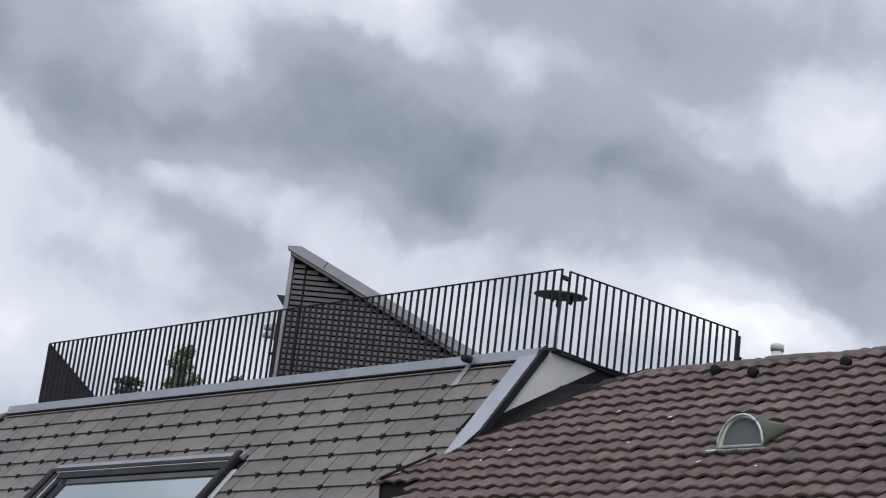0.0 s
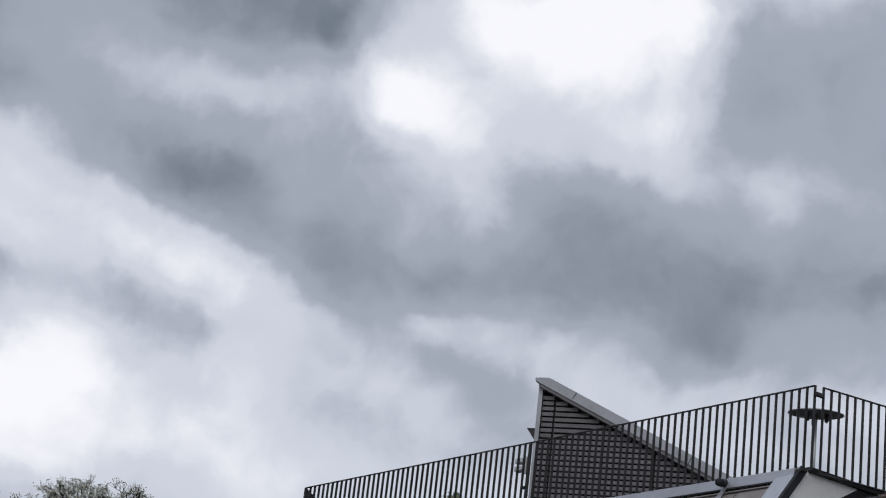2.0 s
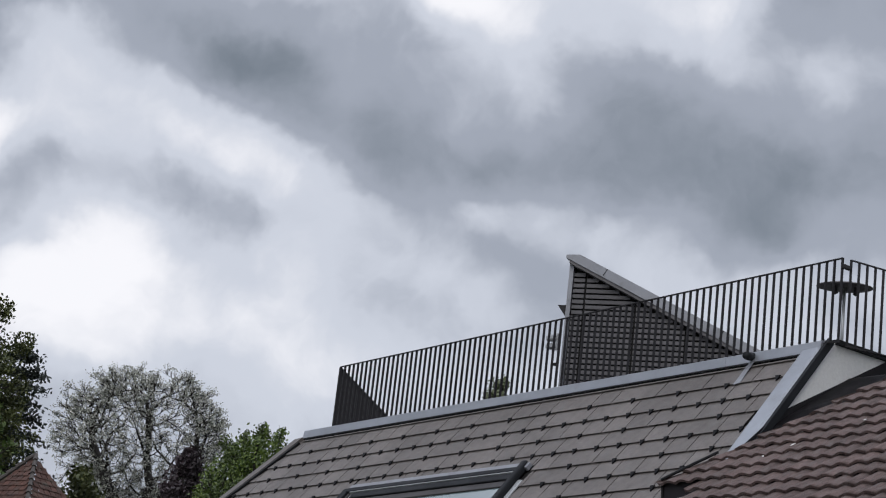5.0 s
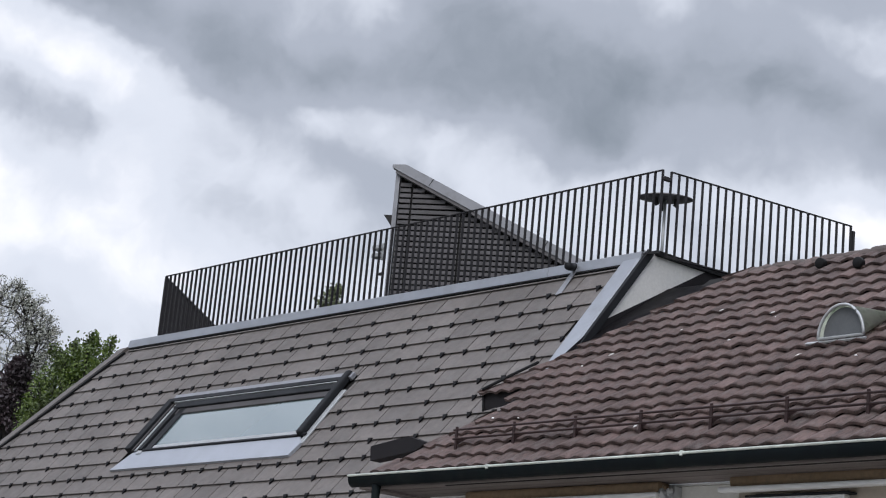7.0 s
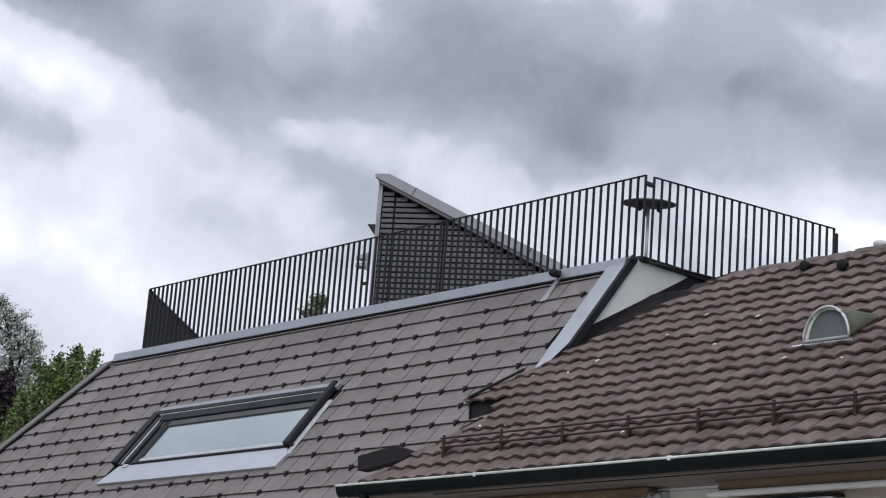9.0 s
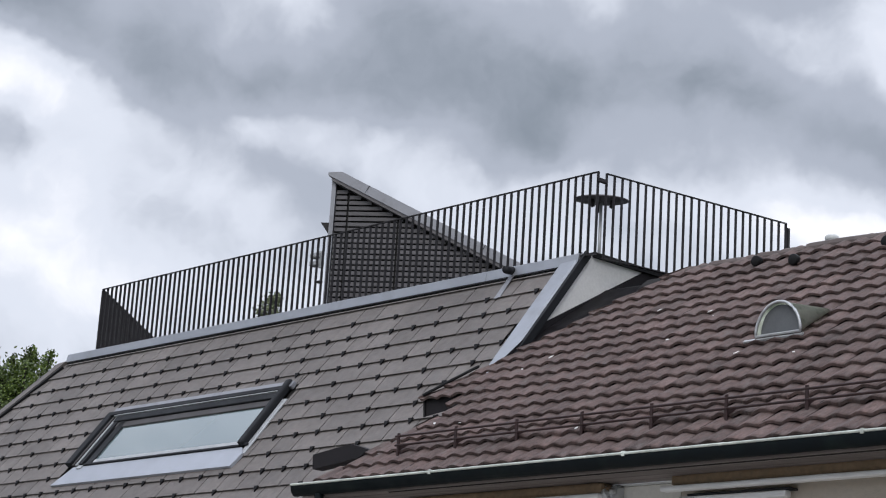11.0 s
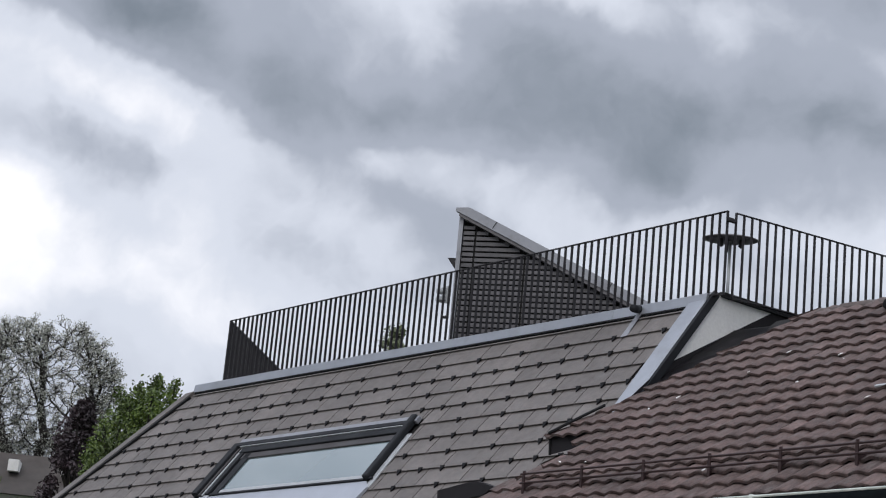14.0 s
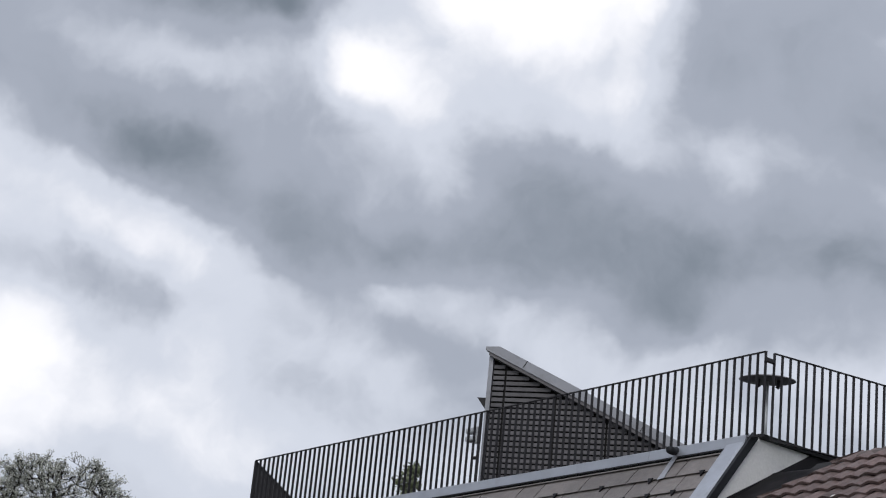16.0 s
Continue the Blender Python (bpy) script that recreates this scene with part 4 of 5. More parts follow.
box(bm, (-10.2, WALL_Y - 0.11, EAVE_Z - 0.267), (-9.19, WALL_Y - 0.0, EAVE_Z - 0.25), None, 0.004)
part("cover", bm, frame_mat, lamp)

# ---- trees ----
def polar(bearing, dist, z=None):
    a = radians(bearing)
    x, y = dist * math.sin(a), dist * math.cos(a)
    return Vector((x, y, hill(x, y) if z is None else z))


def add_leaves(verts, faces, rng, centre, spread, count, size, flat=0.8):
    for _ in range(count):
        d = Vector((rng.gauss(0, 1), rng.gauss(0, 1), rng.gauss(0, flat)))
        if d.length > 1.7:
            d *= 0.55
        p = centre + d * spread * 0.5
        u = Vector((rng.uniform(-1, 1), rng.uniform(-1, 1), rng.uniform(-1, 1))).normalized()
        w = u.orthogonal().normalized()
        s = size * rng.uniform(0.6, 1.4)
        i = len(verts)
        verts.extend((p - u * s, p + w * s * 0.55, p + u * s, p - w * s * 0.55))
        faces.append((i, i + 1, i + 2, i + 3))


def leaf_mesh(name, verts, faces, mat, parent, label=""):
    me = bpy.data.meshes.new(name)
    me.from_pydata([tuple(v) for v in verts], [], faces)
    me.materials.append(mat)
    ob = new(name, me)
    ob.parent = parent
    return tagged(ob, label)


def leafy_tree(name, label, at, height, radius, mat, seed, count=5200, size=0.10, shape=1.0, foot_share=0.12, clump=0.26, category="tree"):
    """A tapered trunk with limbs and a crown of leaf clumps set on an uneven egg."""
    rng = random.Random(seed)
    t = thing(name, label, category)
    bm = bmesh.new()
    tube(bm, [at + Vector((0, 0, -0.4)), at + Vector((0.1, 0, height * 0.3)), at + Vector((0.0, 0.1, height * 0.6)), at + Vector((0, 0, height * 0.93))],
         [0.028 * height, 0.022 * height, 0.013 * height, 0.003 * height], 8)
    clumps = []
    for k in range(int(90 + 45 * radius)):
        h = foot_share + (0.99 - foot_share) * rng.random() ** 0.85
        g = (h - foot_share) / (1 - foot_share)
        width = radius * (math.sin(math.pi * min(1.0, (g * 0.86 + 0.14)) ** shape)) ** 0.75 * rng.uniform(0.62, 1.08)
        a = rng.uniform(0, 2 * math.pi)
        rr = width * math.sqrt(rng.uniform(0.2, 1)) * 0.92
        c = at + Vector((rr * math.cos(a), rr * math.sin(a), h * height))
        clumps.append(c)
        start = at + Vector((0, 0, height * max(0.12, h - 0.18)))
        mid_p = start.lerp(c, 0.55) + Vector((0, 0, 0.12 * radius))
        tube(bm, [start, mid_p, c], [0.010 * height * (1 - h * 0.6), 0.006 * height * (1 - h * 0.5), 0.012], 4, False)
    part("trunk", bm, bark_mat, t, "dark branching trunk", True)
    verts, faces = [], []
    for c in clumps:
        add_leaves(verts, faces, rng, c, radius * clump * rng.uniform(0.6, 1.25), count // len(clumps), size)
    leaf_mesh("crown", verts, faces, mat, t)
    return t


def conifer(name, label, at, height, radius, mat, seed, layers=22, size=0.10):
    """A straight trunk with whorls of drooping boughs; each bough carries tufts, thicker towards its tip."""
    rng = random.Random(seed)
    t = thing(name, label, "tree")
    bm = bmesh.new()
    tube(bm, [at + Vector((0, 0, -0.3)), at + Vector((0, 0, height * 0.97))], [0.02 * height, 0.012], 7)
    verts, faces = [], []
    for i in range(layers):
        h = 0.10 + 0.88 * i / layers
        r = radius * (1 - h) ** 0.65 * rng.uniform(0.72, 1.12) + 0.12
        turn_a = rng.uniform(0, 2 * math.pi)
        for k in range(6):
            a = turn_a + 2 * math.pi * k / 6 + rng.uniform(-0.35, 0.35)
            reach = r * rng.uniform(0.65, 1.08)
            root = at + Vector((0, 0, height * h))
            mid_p = root + Vector((0.55 * reach * math.cos(a), 0.55 * reach * math.sin(a), 0.10 * reach))
            tip = root + Vector((reach * math.cos(a), reach * math.sin(a), -0.14 * reach))
            tube(bm, [root, mid_p, tip], [0.045, 0.03, 0.012], 3, False)
            for q in range(6):
                g = (q + 1.2) / 6.6
                p = root.lerp(mid_p, g * 2) if g < 0.5 else mid_p.lerp(tip, g * 2 - 1)
                add_leaves(verts, faces, rng, p + Vector((0, 0, -0.05)), 0.10 * radius + 0.10 + 0.16 * g, 13, size, 0.42)
    part("trunk", bm, bark_mat, t)
    leaf_mesh("crown", verts, faces, mat, t)
    return t


def spired_tree(name, label, at, height, radius, mat, seed, leaders=21, size=0.052):
    """A broad evergreen of many upright leaders, each ending in a ragged point."""
    rng = random.Random(seed)
    t = thing(name, label, "tree")
    bm = bmesh.new()
    tube(bm, [at + Vector((0, 0, -0.4)), at + Vector((0, 0, height * 0.55)), at + Vector((0, 0, height * 0.95))], [0.03 * height, 0.018 * height, 0.01], 8)
    verts, faces = [], []
    for k in range(leaders):
        g = k / (leaders - 1)
        a = 2.4 * k
        off = radius * 0.84 * math.sqrt(g)
        top = height - 2.3 * g ** 1.2 - rng.uniform(0.0, 0.25)
        foot = Vector((0.75 * off * math.cos(a), 0.75 * off * math.sin(a), height - 5.2))
        peak = Vector((off * math.cos(a), off * math.sin(a), top))
        tube(bm, [at + foot, at + foot.lerp(peak, 0.6), at + peak], [0.09, 0.05, 0.012], 5, False)
        for q in range(44):
            f = rng.random() ** 0.7
            core = foot.lerp(peak, f)
            wide = (1 - f) ** 0.8 * radius * 0.50 + 0.05
            b = rng.uniform(0, 2 * math.pi)
            out = wide * math.sqrt(rng.uniform(0.25, 1.0))
            c = at + core + Vector((out * math.cos(b), out * math.sin(b), 0.25 * out))
            tube(bm, [at + core - Vector((0, 0, 0.2)), c], [0.02, 0.008], 3, False)
            add_leaves(verts, faces, rng, c, 0.30 + 0.25 * (1 - f), 34, size, 1.1)
    part("trunk", bm, bark_mat, t, "dark trunk with upright leaders", True)
    leaf_mesh("crown", verts, faces, mat, t)
    return t


def bare_tree(name, label, at, seed, radius, height, low, stems, step=0.26):
    """Limbs grown towards points scattered in a wide dome, then finer twigs with buds at their ends."""
    rng = np.random.default_rng(seed)
    t = thing(name, label, "tree")
    pts = rng.uniform(-1, 1, (12000, 3))
    r2 = pts[:, 0] ** 2 + pts[:, 1] ** 2
    rough = 1 + 0.10 * np.sin(5 * np.arctan2(pts[:, 1], pts[:, 0])) + 0.06 * np.sin(11 * np.arctan2(pts[:, 1], pts[:, 0]) + 1)
    shell = r2 + np.maximum(pts[:, 2], 0) ** 2 + (np.minimum(pts[:, 2], 0) * 1.0) ** 2
    pts = pts[(shell < rough ** 2) & (shell > 0.40)][:2100]
    centre = np.array(at) + np.array((0, 0, low + (height - low) * 0.45))
    pts = centre + pts * np.array((radius, radius, (height - low) * 0.55))
    nodes, parent = [], []
    for (dx, dy), path in stems:
        last = -1
        p = np.array(at) + np.array((dx, dy, -0.3))
        for q in path:
            goal = np.array(at) + np.array(q)
            n = max(1, int(np.linalg.norm(goal - p) / step))
            for k in range(1, n + 1):
                nodes.append(p + (goal - p) * k / n + rng.normal(0, 0.03, 3))
                parent.append(last)
                last = len(nodes) - 1
            p = goal
    alive, stem_n = pts, len(nodes)
    for _ in range(90):
        if not len(alive):
            break
        arr = np.array(nodes)
        d = np.linalg.norm(alive[:, None, :] - arr[None], axis=2)
        near = d.argmin(1)
        dist = d.min(1)
        fresh = []
        for i in np.unique(near[dist < 3.2]):
            pull = alive[(near == i) & (dist < 3.2)] - arr[i]
            v = (pull / np.linalg.norm(pull, axis=1)[:, None]).mean(0) + rng.normal(0, 0.07, 3)
            v = v / (np.linalg.norm(v) + 1e-9)
            fresh.append((arr[i] + v * step, int(i)))
        for p, i in fresh:
            nodes.append(p)
            parent.append(i)
        alive = alive[dist > step * 1.3]
    n = len(nodes)
    kids = [0] * n
    load = [0.0] * n
    for i in range(n - 1, -1, -1):
        if load[i] == 0:
            load[i] = 1.0
        if parent[i] >= 0:
            load[parent[i]] += load[i]
            kids[parent[i]] += 1
    bm = bmesh.new()
    rad = [float(max(0.018 * l ** 0.55, 0.17 - 0.035 * (nodes[i][2] - at[2]) / 2.2 if i < stem_n else 0.0)) for i, l in enumerate(load)]
    for i in range(n):
        if parent[i] >= 0:
            tube(bm, [nodes[parent[i]], nodes[i]], [min(rad[parent[i]], rad[i] * 1.5), rad[i]], 5 if rad[i] > 0.04 else 3, False)
    prng = random.Random(seed)
    verts, faces = [], []
    for i in range(n):
        reach = np.linalg.norm((nodes[i] - centre) / np.array((radius, radius, (height - low) * 0.55)))
        if kids[i] <= 1 and rad[i] < 0.05 and reach > 0.76:
            base_p = Vector(nodes[i])
            d = (base_p - Vector(nodes[parent[i]])).normalized() if parent[i] >= 0 else Vector((0, 0, 1))
            for _ in range(8 if kids[i] == 0 else 4):
                away = (base_p - Vector(centre)).normalized()
                e = (d * 0.5 + away * 0.7 + Vector((prng.gauss(0, 0.38), prng.gauss(0, 0.38), prng.gauss(0.2, 0.3)))).normalized()
                tip = base_p + e * prng.uniform(0.25, 0.6)
                tube(bm, [base_p, tip], [0.012, 0.006], 3, False)
                add_leaves(verts, faces, prng, tip, 0.20, 5, 0.046)
    part("trunk", bm, bark_mat, t, "dark forking limbs and fine twigs", True)
    leaf_mesh("crown", verts, faces, bud_leaf, t, "sparse pale opening buds")
    return t


def eye_height(el, dist):
    return 1.65 + dist * math.tan(radians(el))


def hill_tree(fn, name, label, bearing, dist, top_el, radius, mat, seed, **kw):
    at = polar(bearing, dist)
    return fn(name, label, at, eye_height(top_el, dist) - at.z, radius, mat, seed, **kw)


hill_tree(leafy_tree, "broadleaf_tree", "tall mid-green broadleaf tree with gaps in its crown", -69.45, 74, 14.3, 4.2, green_leaf, 11, count=42000, size=0.072, clump=0.19)
hill_tree(leafy_tree, "broadleaf_tree", "tall mid-green broadleaf tree beside its twin", -71.8, 76, 14.3, 3.5, green_leaf, 12, count=32000, size=0.072, clump=0.19)
hill_tree(conifer, "conifer", "dark blue-green conifer with layered boughs", -67.25, 78, 12.35, 3.0, dark_leaf, 13, layers=15, size=0.085)
hill_tree(leafy_tree, "shrub", "low olive-green shrub under the tall trees", -68.3, 70, 11.0, 1.9, bright_leaf, 14, count=4000)
bare_at = polar(-63.45, 100)
side_x, side_y = math.cos(radians(63.45)), math.sin(radians(63.45))   # across the view at the tree


def across(u, z, v=0.0):
    return (u * side_x - v * side_y, u * side_y + v * side_x, z)


bare_h = eye_height(11.75, 100) - bare_at.z
bare_tree("budding_tree", "wide bare tree with pale opening buds", bare_at, 5, 4.2, bare_h, 3.1,
          [((-0.3, -0.6), (across(-0.65, 1.9), across(-1.6, 3.3, 0.2), across(-2.2, 4.6, 0.3))),
           ((0.2, 0.4), (across(0.35, 1.6), across(0.6, 3.4, -0.2), across(0.2, 5.0, -0.4))),
           ((0.7, 1.3), (across(1.5, 2.0), across(1.75, 3.6, 0.3), across(2.4, 4.9, 0.2)))])
hill_tree(leafy_tree, "purple_tree", "dark purple-leaved tree on the hillside", -62.11, 68, 9.79, 1.5, purple_leaf, 16, count=15000, size=0.065)
hill_tree(spired_tree, "evergreen", "dark olive-green evergreen with many pointed tips", -60.20, 62, 10.85, 2.0, olive_leaf, 17)
hill_tree(conifer, "conifer", "small dark conifer beyond the terrace", -54.75, 95, 12.15, 2.1, dark_leaf, 18, layers=18)
hill_tree(leafy_tree, "poplar", "slim light green tree beyond the terrace", -53.25, 92, 12.98, 2.0, pale_leaf, 19, count=13000, size=0.075)
hill_tree(leafy_tree, "brown_tree", "rounded brownish tree beyond the terrace", -51.65, 96, 12.35, 1.5, brown_leaf, 20, count=5000, size=0.09)
hill_tree(leafy_tree, "shrub", "dark green shrub below the bare tree", -65.1, 80, 9.0, 1.6, green_leaf, 21, count=3000)

# ---- neighbouring roofs on the hillside ----
turret = thing("tiled_turret", "old turret with a steep red-brown tiled roof", "house")
tp = polar(-66.5, 58)
apex_z, half = eye_height(9.0, 58), 2.6
bm = bmesh.new()
box(bm, (tp.x - half * 0.85, tp.y - half * 0.85, tp.z - 0.5), (tp.x + half * 0.85, tp.y + half * 0.85, apex_z - 3.4))
part("wall", bm, wall_mat, turret)
turn = Matrix.Rotation(radians(20), 4, "Z")
verts, faces = [], []
for side in range(4):
    a = Matrix.Rotation(radians(90 * side), 4, "Z") @ turn
    rows = 22
    for i in range(rows):
        g0, g1 = i / rows, (i + 1.35) / rows
        w0 = half * g0
        n = max(1, int(w0 * 2 / 0.22))
        for k in range(n):
            x0, x1 = -w0 + 2 * w0 * k / n, -w0 + 2 * w0 * (k + 1) / n - 0.015
            j = len(verts)
            for xx, g, up in ((x0, g0, 0.0), (x1, g0, 0.0), (x1, g1, 0.035), (x0, g1, 0.035)):
                verts.append(a @ Vector((xx, -half * g - up, apex_z - tp.z - 3.6 * g + up * 0.3)) + tp)
            faces.append((j, j + 1, j + 2, j + 3))
roof_t = leaf_mesh("roof", verts, faces, red_tile_mat, turret, "steep red-brown tile courses")
tagged(roof_t, kind="stuff")
bm = bmesh.new()
prism(bm, [turn @ Vector((sx * half * 0.97, sy * half * 0.97, apex_z - tp.z - 3.62)) + tp for sx, sy in ((-1, -1), (1, -1), (1, 1), (-1, 1))], (0, 0, 0.05))
part("eave", bm, soffit_mat, turret)
for sx, sy in ((1, -1), (-1, -1)):
    n = 16
    for k in range(n):
        bm = bmesh.new()
        g0, g1 = k / n, (k + 1.2) / n
        e0 = turn @ Vector((sx * half * g0, sy * half * g0, apex_z - tp.z - 3.6 * g0 + 0.05)) + tp
        e1 = turn @ Vector((sx * half * g1, sy * half * g1, apex_z - tp.z - 3.6 * g1 + 0.09)) + tp
        tube(bm, [e0, e1], [0.05, 0.075], 6)
        part("hip_tile", bm, far_roof_mat, turret, "pale hip tile")

far_house = thing("hillside_house", "far house with a grey-brown roof and small white dormers", "house")
hp = polar(-62.9, 96)
hz = eye_height(8.1, 96)
hm = axes(Vector((0.55, 0.83, 0)).normalized(), Vector((-0.83, 0.55, 0)).normalized(), Vector((0, 0, 1)), Vector((hp.x, hp.y, 0)))
bm = bmesh.new()
box(bm, (-3.2, -2.6, hp.z - 1), (3.2, 2.6, hz - 2.2), hm)
part("wall", bm, plaster_mat, far_house)
bm = bmesh.new()
prism(bm, [hm @ Vector(v) for v in ((-3.5, -3.0, hz - 2.3), (-3.5, 0, hz), (-3.5, 3.0, hz - 2.3))], hm.to_3x3() @ Vector((7.0, 0, 0)))
part("roof", bm, far_roof_mat, far_house)
for x in (-1.6, 0.9):
    bm = bmesh.new()
    box(bm, (x, 0.8, hz - 1.1), (x + 0.5, 2.0, hz - 0.55), hm)
    box(bm, (x, -2.0, hz - 1.1), (x + 0.5, -0.8, hz - 0.55), hm)
    part("dormer", bm, render_mat, far_house, "small white dormer")

# ---- roof pieces: ridge tiles, wavy tiles, slates and hooks ----
bm = bmesh.new()
prof = [(0.155 * math.cos(a), 0.115 * math.sin(a)) for a in [math.pi * k / 8 for k in range(9)]]
rings = []
for x, k in ((0.0, 1.0), (0.33, 0.90)):
    rings.append([bm.verts.new((x, y * k, z * k)) for y, z in prof] + [bm.verts.new((x, y * k * 0.85, z * k * 0.80)) for y, z in prof[::-1]])
n = len(rings[0])
for k in range(n):
    bm.faces.new((rings[0][k], rings[0][(k + 1) % n], rings[1][(k + 1) % n], rings[1][k]))
bm.faces.new(rings[0][::-1])
bm.faces.new(rings[1])
bmesh.ops.recalc_face_normals(bm, faces=bm.faces[:])
ridge_me = mesh_of(bm, "ridge_tile", ridge_mat)
rng = random.Random(31)
x = -12.68
while x < BX1:
    piece("ridge_tile", ridge_me, brown_roof, pose(x, RIDGE_Y, RIDGE_Z - 0.135 + rng.uniform(-0.010, 0.010), 0, rng.uniform(-1.0, 2.5), rng.uniform(-2, 2)))
    x += 0.30

TILE_W, GAUGE, TILE_L = 0.2025, 0.236, 0.30
VERGE = (-14.25, -14.06, -13.95, -13.84, -13.69, -13.55, -13.72)   # left end of the lowest courses
wave = []
for k in range(9):
    u = k / 8
    hgt = 0.026 * (0.5 - 0.5 * math.cos(2 * math.pi * u)) ** 0.75
    wave.append((u * TILE_W * 1.03, hgt))


def tile_geometry():
    """One wavy tile: its foot at 0, its head at TILE_L up the slope, foot raised."""
    v, f = [], []
    for s, lift_t, th in ((0.0, 0.040, 0.024), (0.05, 0.036, 0.018), (TILE_L, 0.0, 0.012)):
        v += [(x, s, h + lift_t) for x, h in wave]
        v += [(x, s, h + lift_t - th) for x, h in wave]
    n = len(wave)
    for r in range(2):
        o, q = r * 2 * n, (r + 1) * 2 * n
        for k in range(n - 1):
            f.append((o + k, o + k + 1, q + k + 1, q + k))
    for k in range(n - 1):
        f.append((n + k, n + k + 1, k + 1, k))
    f += [(0, 2 * n, 3 * n, n), (n - 1, 2 * n - 1, 4 * n - 1, 3 * n - 1)]
    return v, f


tv, tf = tile_geometry()
tile_me = bpy.data.meshes.new("tile")
tile_me.from_pydata(tv, [], tf)
tile_me.materials.append(tile_mat)
tile_me.polygons.foreach_set("use_smooth", [i < 16 for i in range(len(tile_me.polygons))])
slope_len = math.hypot(RIDGE_Y - EAVE_Y, RIDGE_Z - EAVE_Z)
courses = int(slope_len / GAUGE)
rest_v, rest_f = [], []
rng = random.Random(77)
singles = 0
for i in range(courses):
    s = 0.012 + i * GAUGE
    start = BX0 - 0.25 + 0.015 * math.sin(i * 1.7)
    col = 0
    while start + col * TILE_W < BX1 - TILE_W:
        x = start + col * TILE_W + rng.uniform(-0.004, 0.004)
        col += 1
        at = on_brown(x, s + rng.uniform(-0.009, 0.009), -0.030)
        verge = VERGE[i] if i < len(VERGE) else -14.27 + (s - 1.715) * 0.60
        lean = 0.0 if i < len(VERGE) else 0.60 / brown_up.y
        if x + TILE_W * 0.9 < verge:
            continue
        tilt = Matrix.Rotation(rng.uniform(-0.022, 0.022), 4, "Z") @ Matrix.Rotation(rng.uniform(-0.020, 0.020), 4, "Y") @ Matrix.Rotation(rng.uniform(-0.012, 0.012), 4, "X")
        m = axes(Vector((1, 0, 0)), brown_up, brown_out, at) @ tilt
        if i < 10 and -12.2 < x < -5.6 and singles < 300:
            piece("tile", tile_me, brown_roof, m)
            singles += 1
        else:
            j = len(rest_v)
            rest_v += [Vector((max(w.x, verge + lean * (w.y - at.y)), w.y, w.z)) for w in (m @ Vector(v) for v in tv)]
            rest_f += [tuple(k + j for k in f) for f in tf]
rest = leaf_mesh("tile_field", rest_v, rest_f, tile_rest_mat, brown_roof)
tagged(rest, kind="stuff")

ROW_H, UNIT = 0.2725, 0.3755
rng = random.Random(52)
slate_cache = {}


def slate_mesh(width, cut=0.0):
    key = (round(width, 3), cut)
    if key not in slate_cache:
        bm = bmesh.new()
        w = width - 0.015
        prism(bm, [(0, 0, 0.026), (w, 0, 0.026), (w, ROW_H * 1.2, 0.001), (0, ROW_H * 1.2, 0.001)], (0, 0, 0.006))
        slate_cache[key] = mesh_of(bm, "slate", slate_mat)
    return slate_cache[key]


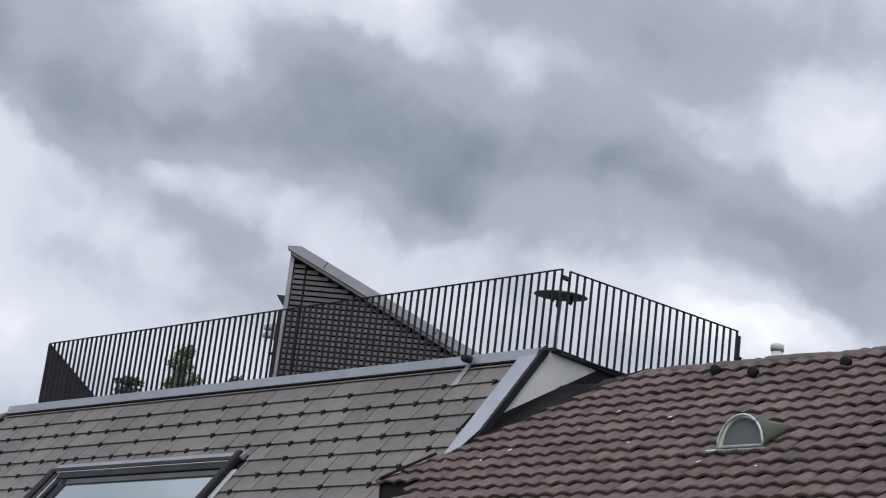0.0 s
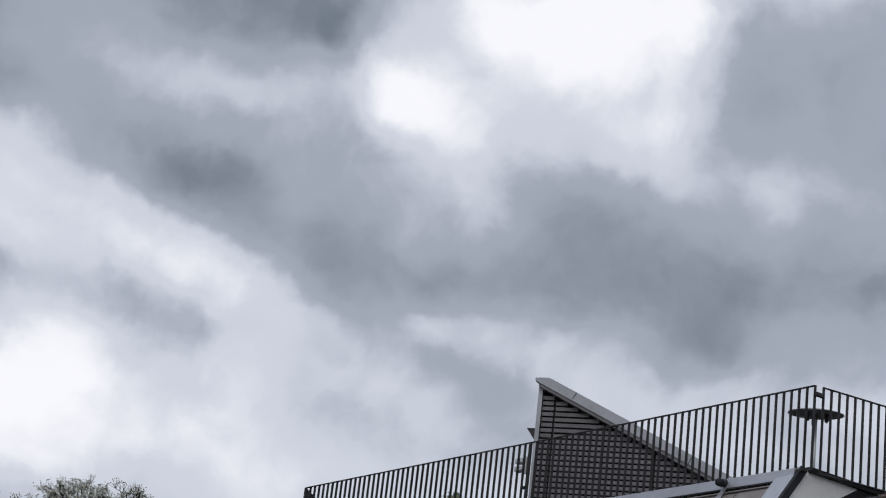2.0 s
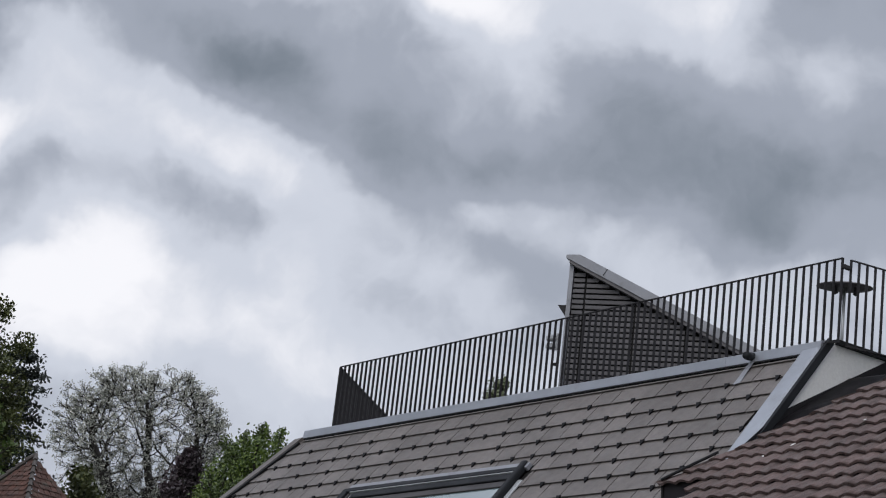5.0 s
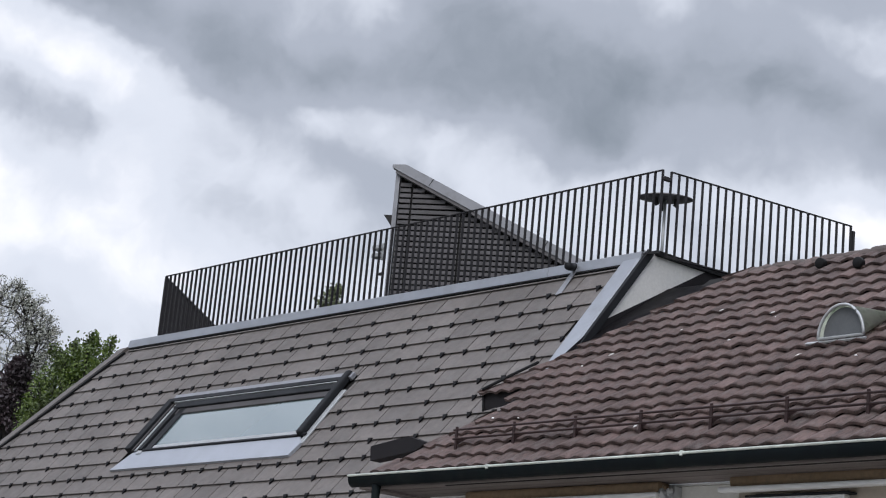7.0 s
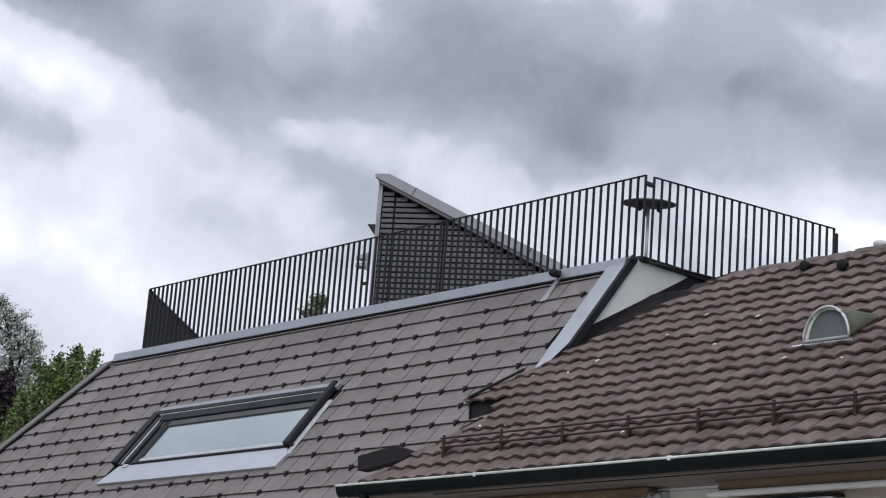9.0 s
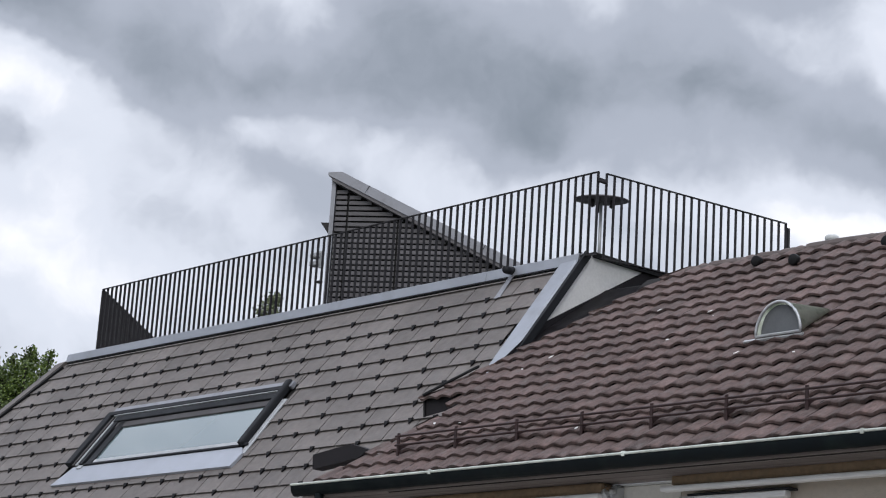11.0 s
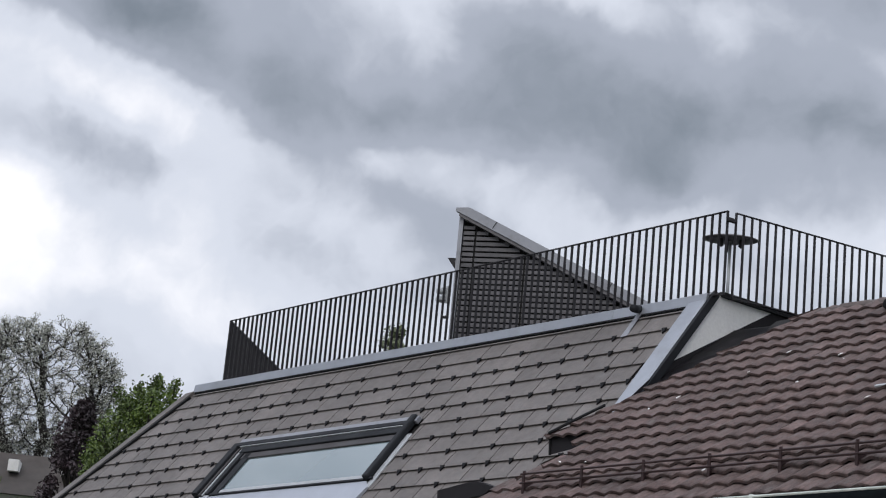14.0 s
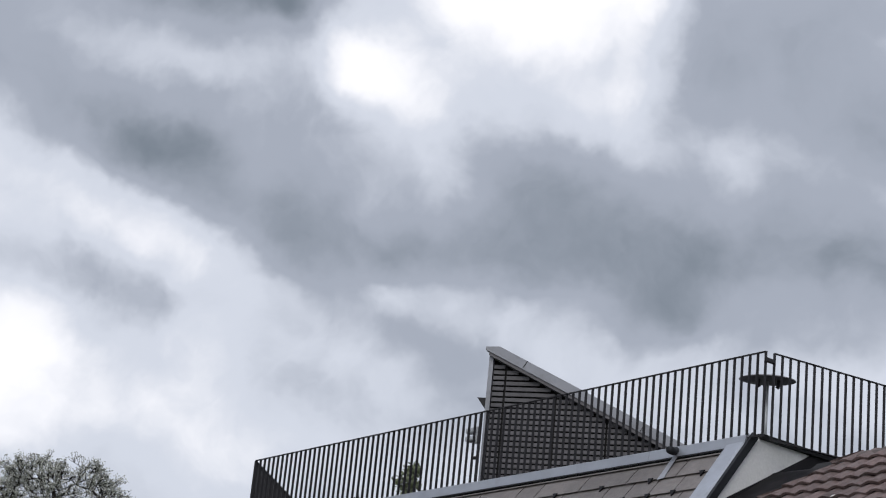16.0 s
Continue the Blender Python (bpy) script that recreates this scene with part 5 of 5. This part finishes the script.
hook_bm = bmesh.new()
prism(hook_bm, [(-0.037, 0.012, 0.030), (0.037, 0.012, 0.030), (-0.004, -0.056, 0.010)], (0, 0, 0.016))
box(hook_bm, (-0.006, -0.02, 0.010), (0.006, 0.02, 0.032))
hook_me = mesh_of(hook_bm, "snow_hook", hook_mat)
rows_n = int(SLOPE / ROW_H)
hooks = 0
FIRST = 0.358
for i in range(rows_n):
    s = FIRST + i * ROW_H                 # foot of this course, down the slope
    left = HIP_TOP + (HIP_FOOT - HIP_TOP) * s / SLOPE + 0.05
    right = SIDE_X - 0.26
    origin = -15.82 - 24 * UNIT + 0.135 * i      # each course is laid a little to the side of the last
    k0 = int(math.ceil((left - origin) / UNIT))
    edges = [left]
    x = origin + k0 * UNIT
    if x - left > 0.08:
        edges.append(x)
    k = k0
    while x < right - 0.1:
        step = 2 if rng.random() < 0.30 else 1
        k += step
        x = origin + k * UNIT
        edges.append(min(x, right))
    for a, b in zip(edges, edges[1:]):
        if b - a < 0.05:
            continue
        if S_TOP - 0.02 < s < S_BOT + 0.04 and a < X1 and b > X0:
            if s - ROW_H < S_TOP - 0.08:
                lo, hi = max(a, X0), min(b, X1)
                piece("slate", slate_mesh(hi - lo), grey_roof, axes(Vector((1, 0, 0)), grey_up, grey_out, on_grey(lo, S_TOP - 0.015, -0.004)))
            for lo, hi in ((a, min(b, X0)), (max(a, X1), b)):
                if hi - lo > 0.06:
                    piece("slate", slate_mesh(hi - lo), grey_roof, axes(Vector((1, 0, 0)), grey_up, grey_out, on_grey(lo, s)))
            continue
        piece("slate", slate_mesh(b - a), grey_roof, axes(Vector((1, 0, 0)), grey_up, grey_out, on_grey(a, s)))
    pitch = UNIT * 2 if i % 2 == 0 else UNIT
    x = origin + math.ceil((left + 0.1 - origin) / pitch) * pitch
    while x < right - 0.05 and hooks < 298:
        if not (S_TOP - 0.15 < s < S_BOT + 0.1 and X0 - 0.1 < x < X1 + 0.15):
            piece("snow_hook", hook_me, grey_roof, axes(Vector((1, 0, 0)), grey_up, grey_out, on_grey(x, s)))
            hooks += 1
        x += pitch
# pale flecks of debris caught on the brown tiles
fleck_bm = bmesh.new()
frng = random.Random(8)
for _ in range(18):
    c0 = on_brown(frng.uniform(-13.6, -7.5), frng.uniform(0.2, 3.2), 0.018)
    m = axes(Vector((1, 0, 0)), brown_up, brown_out, c0) @ Matrix.Rotation(frng.uniform(0, 6), 4, "Z")
    w0 = frng.uniform(0.008, 0.022)
    prism(fleck_bm, [m @ Vector(v) for v in ((-w0 * 1.5, 0, 0), (0, -w0 * 0.6, 0), (w0 * 1.3, 0.004, 0), (0, w0 * 0.7, 0))], 0.006 * brown_out)
flecks = part("roof_debris", fleck_bm, render_mat, None, "small pale flecks of debris lying on the brown tiles")
tagged(flecks, category="debris", kind="stuff")
# black strip that paints the shadow gap between flashing and slates
gap_shade = bmesh.new()
prism(gap_shade, [on_grey(HIP_TOP + 0.03, 0.022, 0.020), on_grey(SIDE_X - 0.27, 0.022, 0.020), on_grey(SIDE_X - 0.27, -0.02, 0.034), on_grey(HIP_TOP + 0.03, -0.02, 0.034)], 0.008 * grey_out)
part("sealing_strip", gap_shade, hook_mat, grey_roof, "black strip painted as the shade below the flashing")
# the narrow top course under the flashing
slab = bmesh.new()
prism(slab, [on_grey(HIP_TOP + 0.05, FIRST - ROW_H + 0.0, 0.024), on_grey(SIDE_X - 0.27, FIRST - ROW_H, 0.024), on_grey(SIDE_X - 0.27, 0.045, 0.010), on_grey(HIP_TOP + 0.05, 0.045, 0.010)], 0.008 * grey_out)
part("top_course", slab, slate_mat, grey_roof)
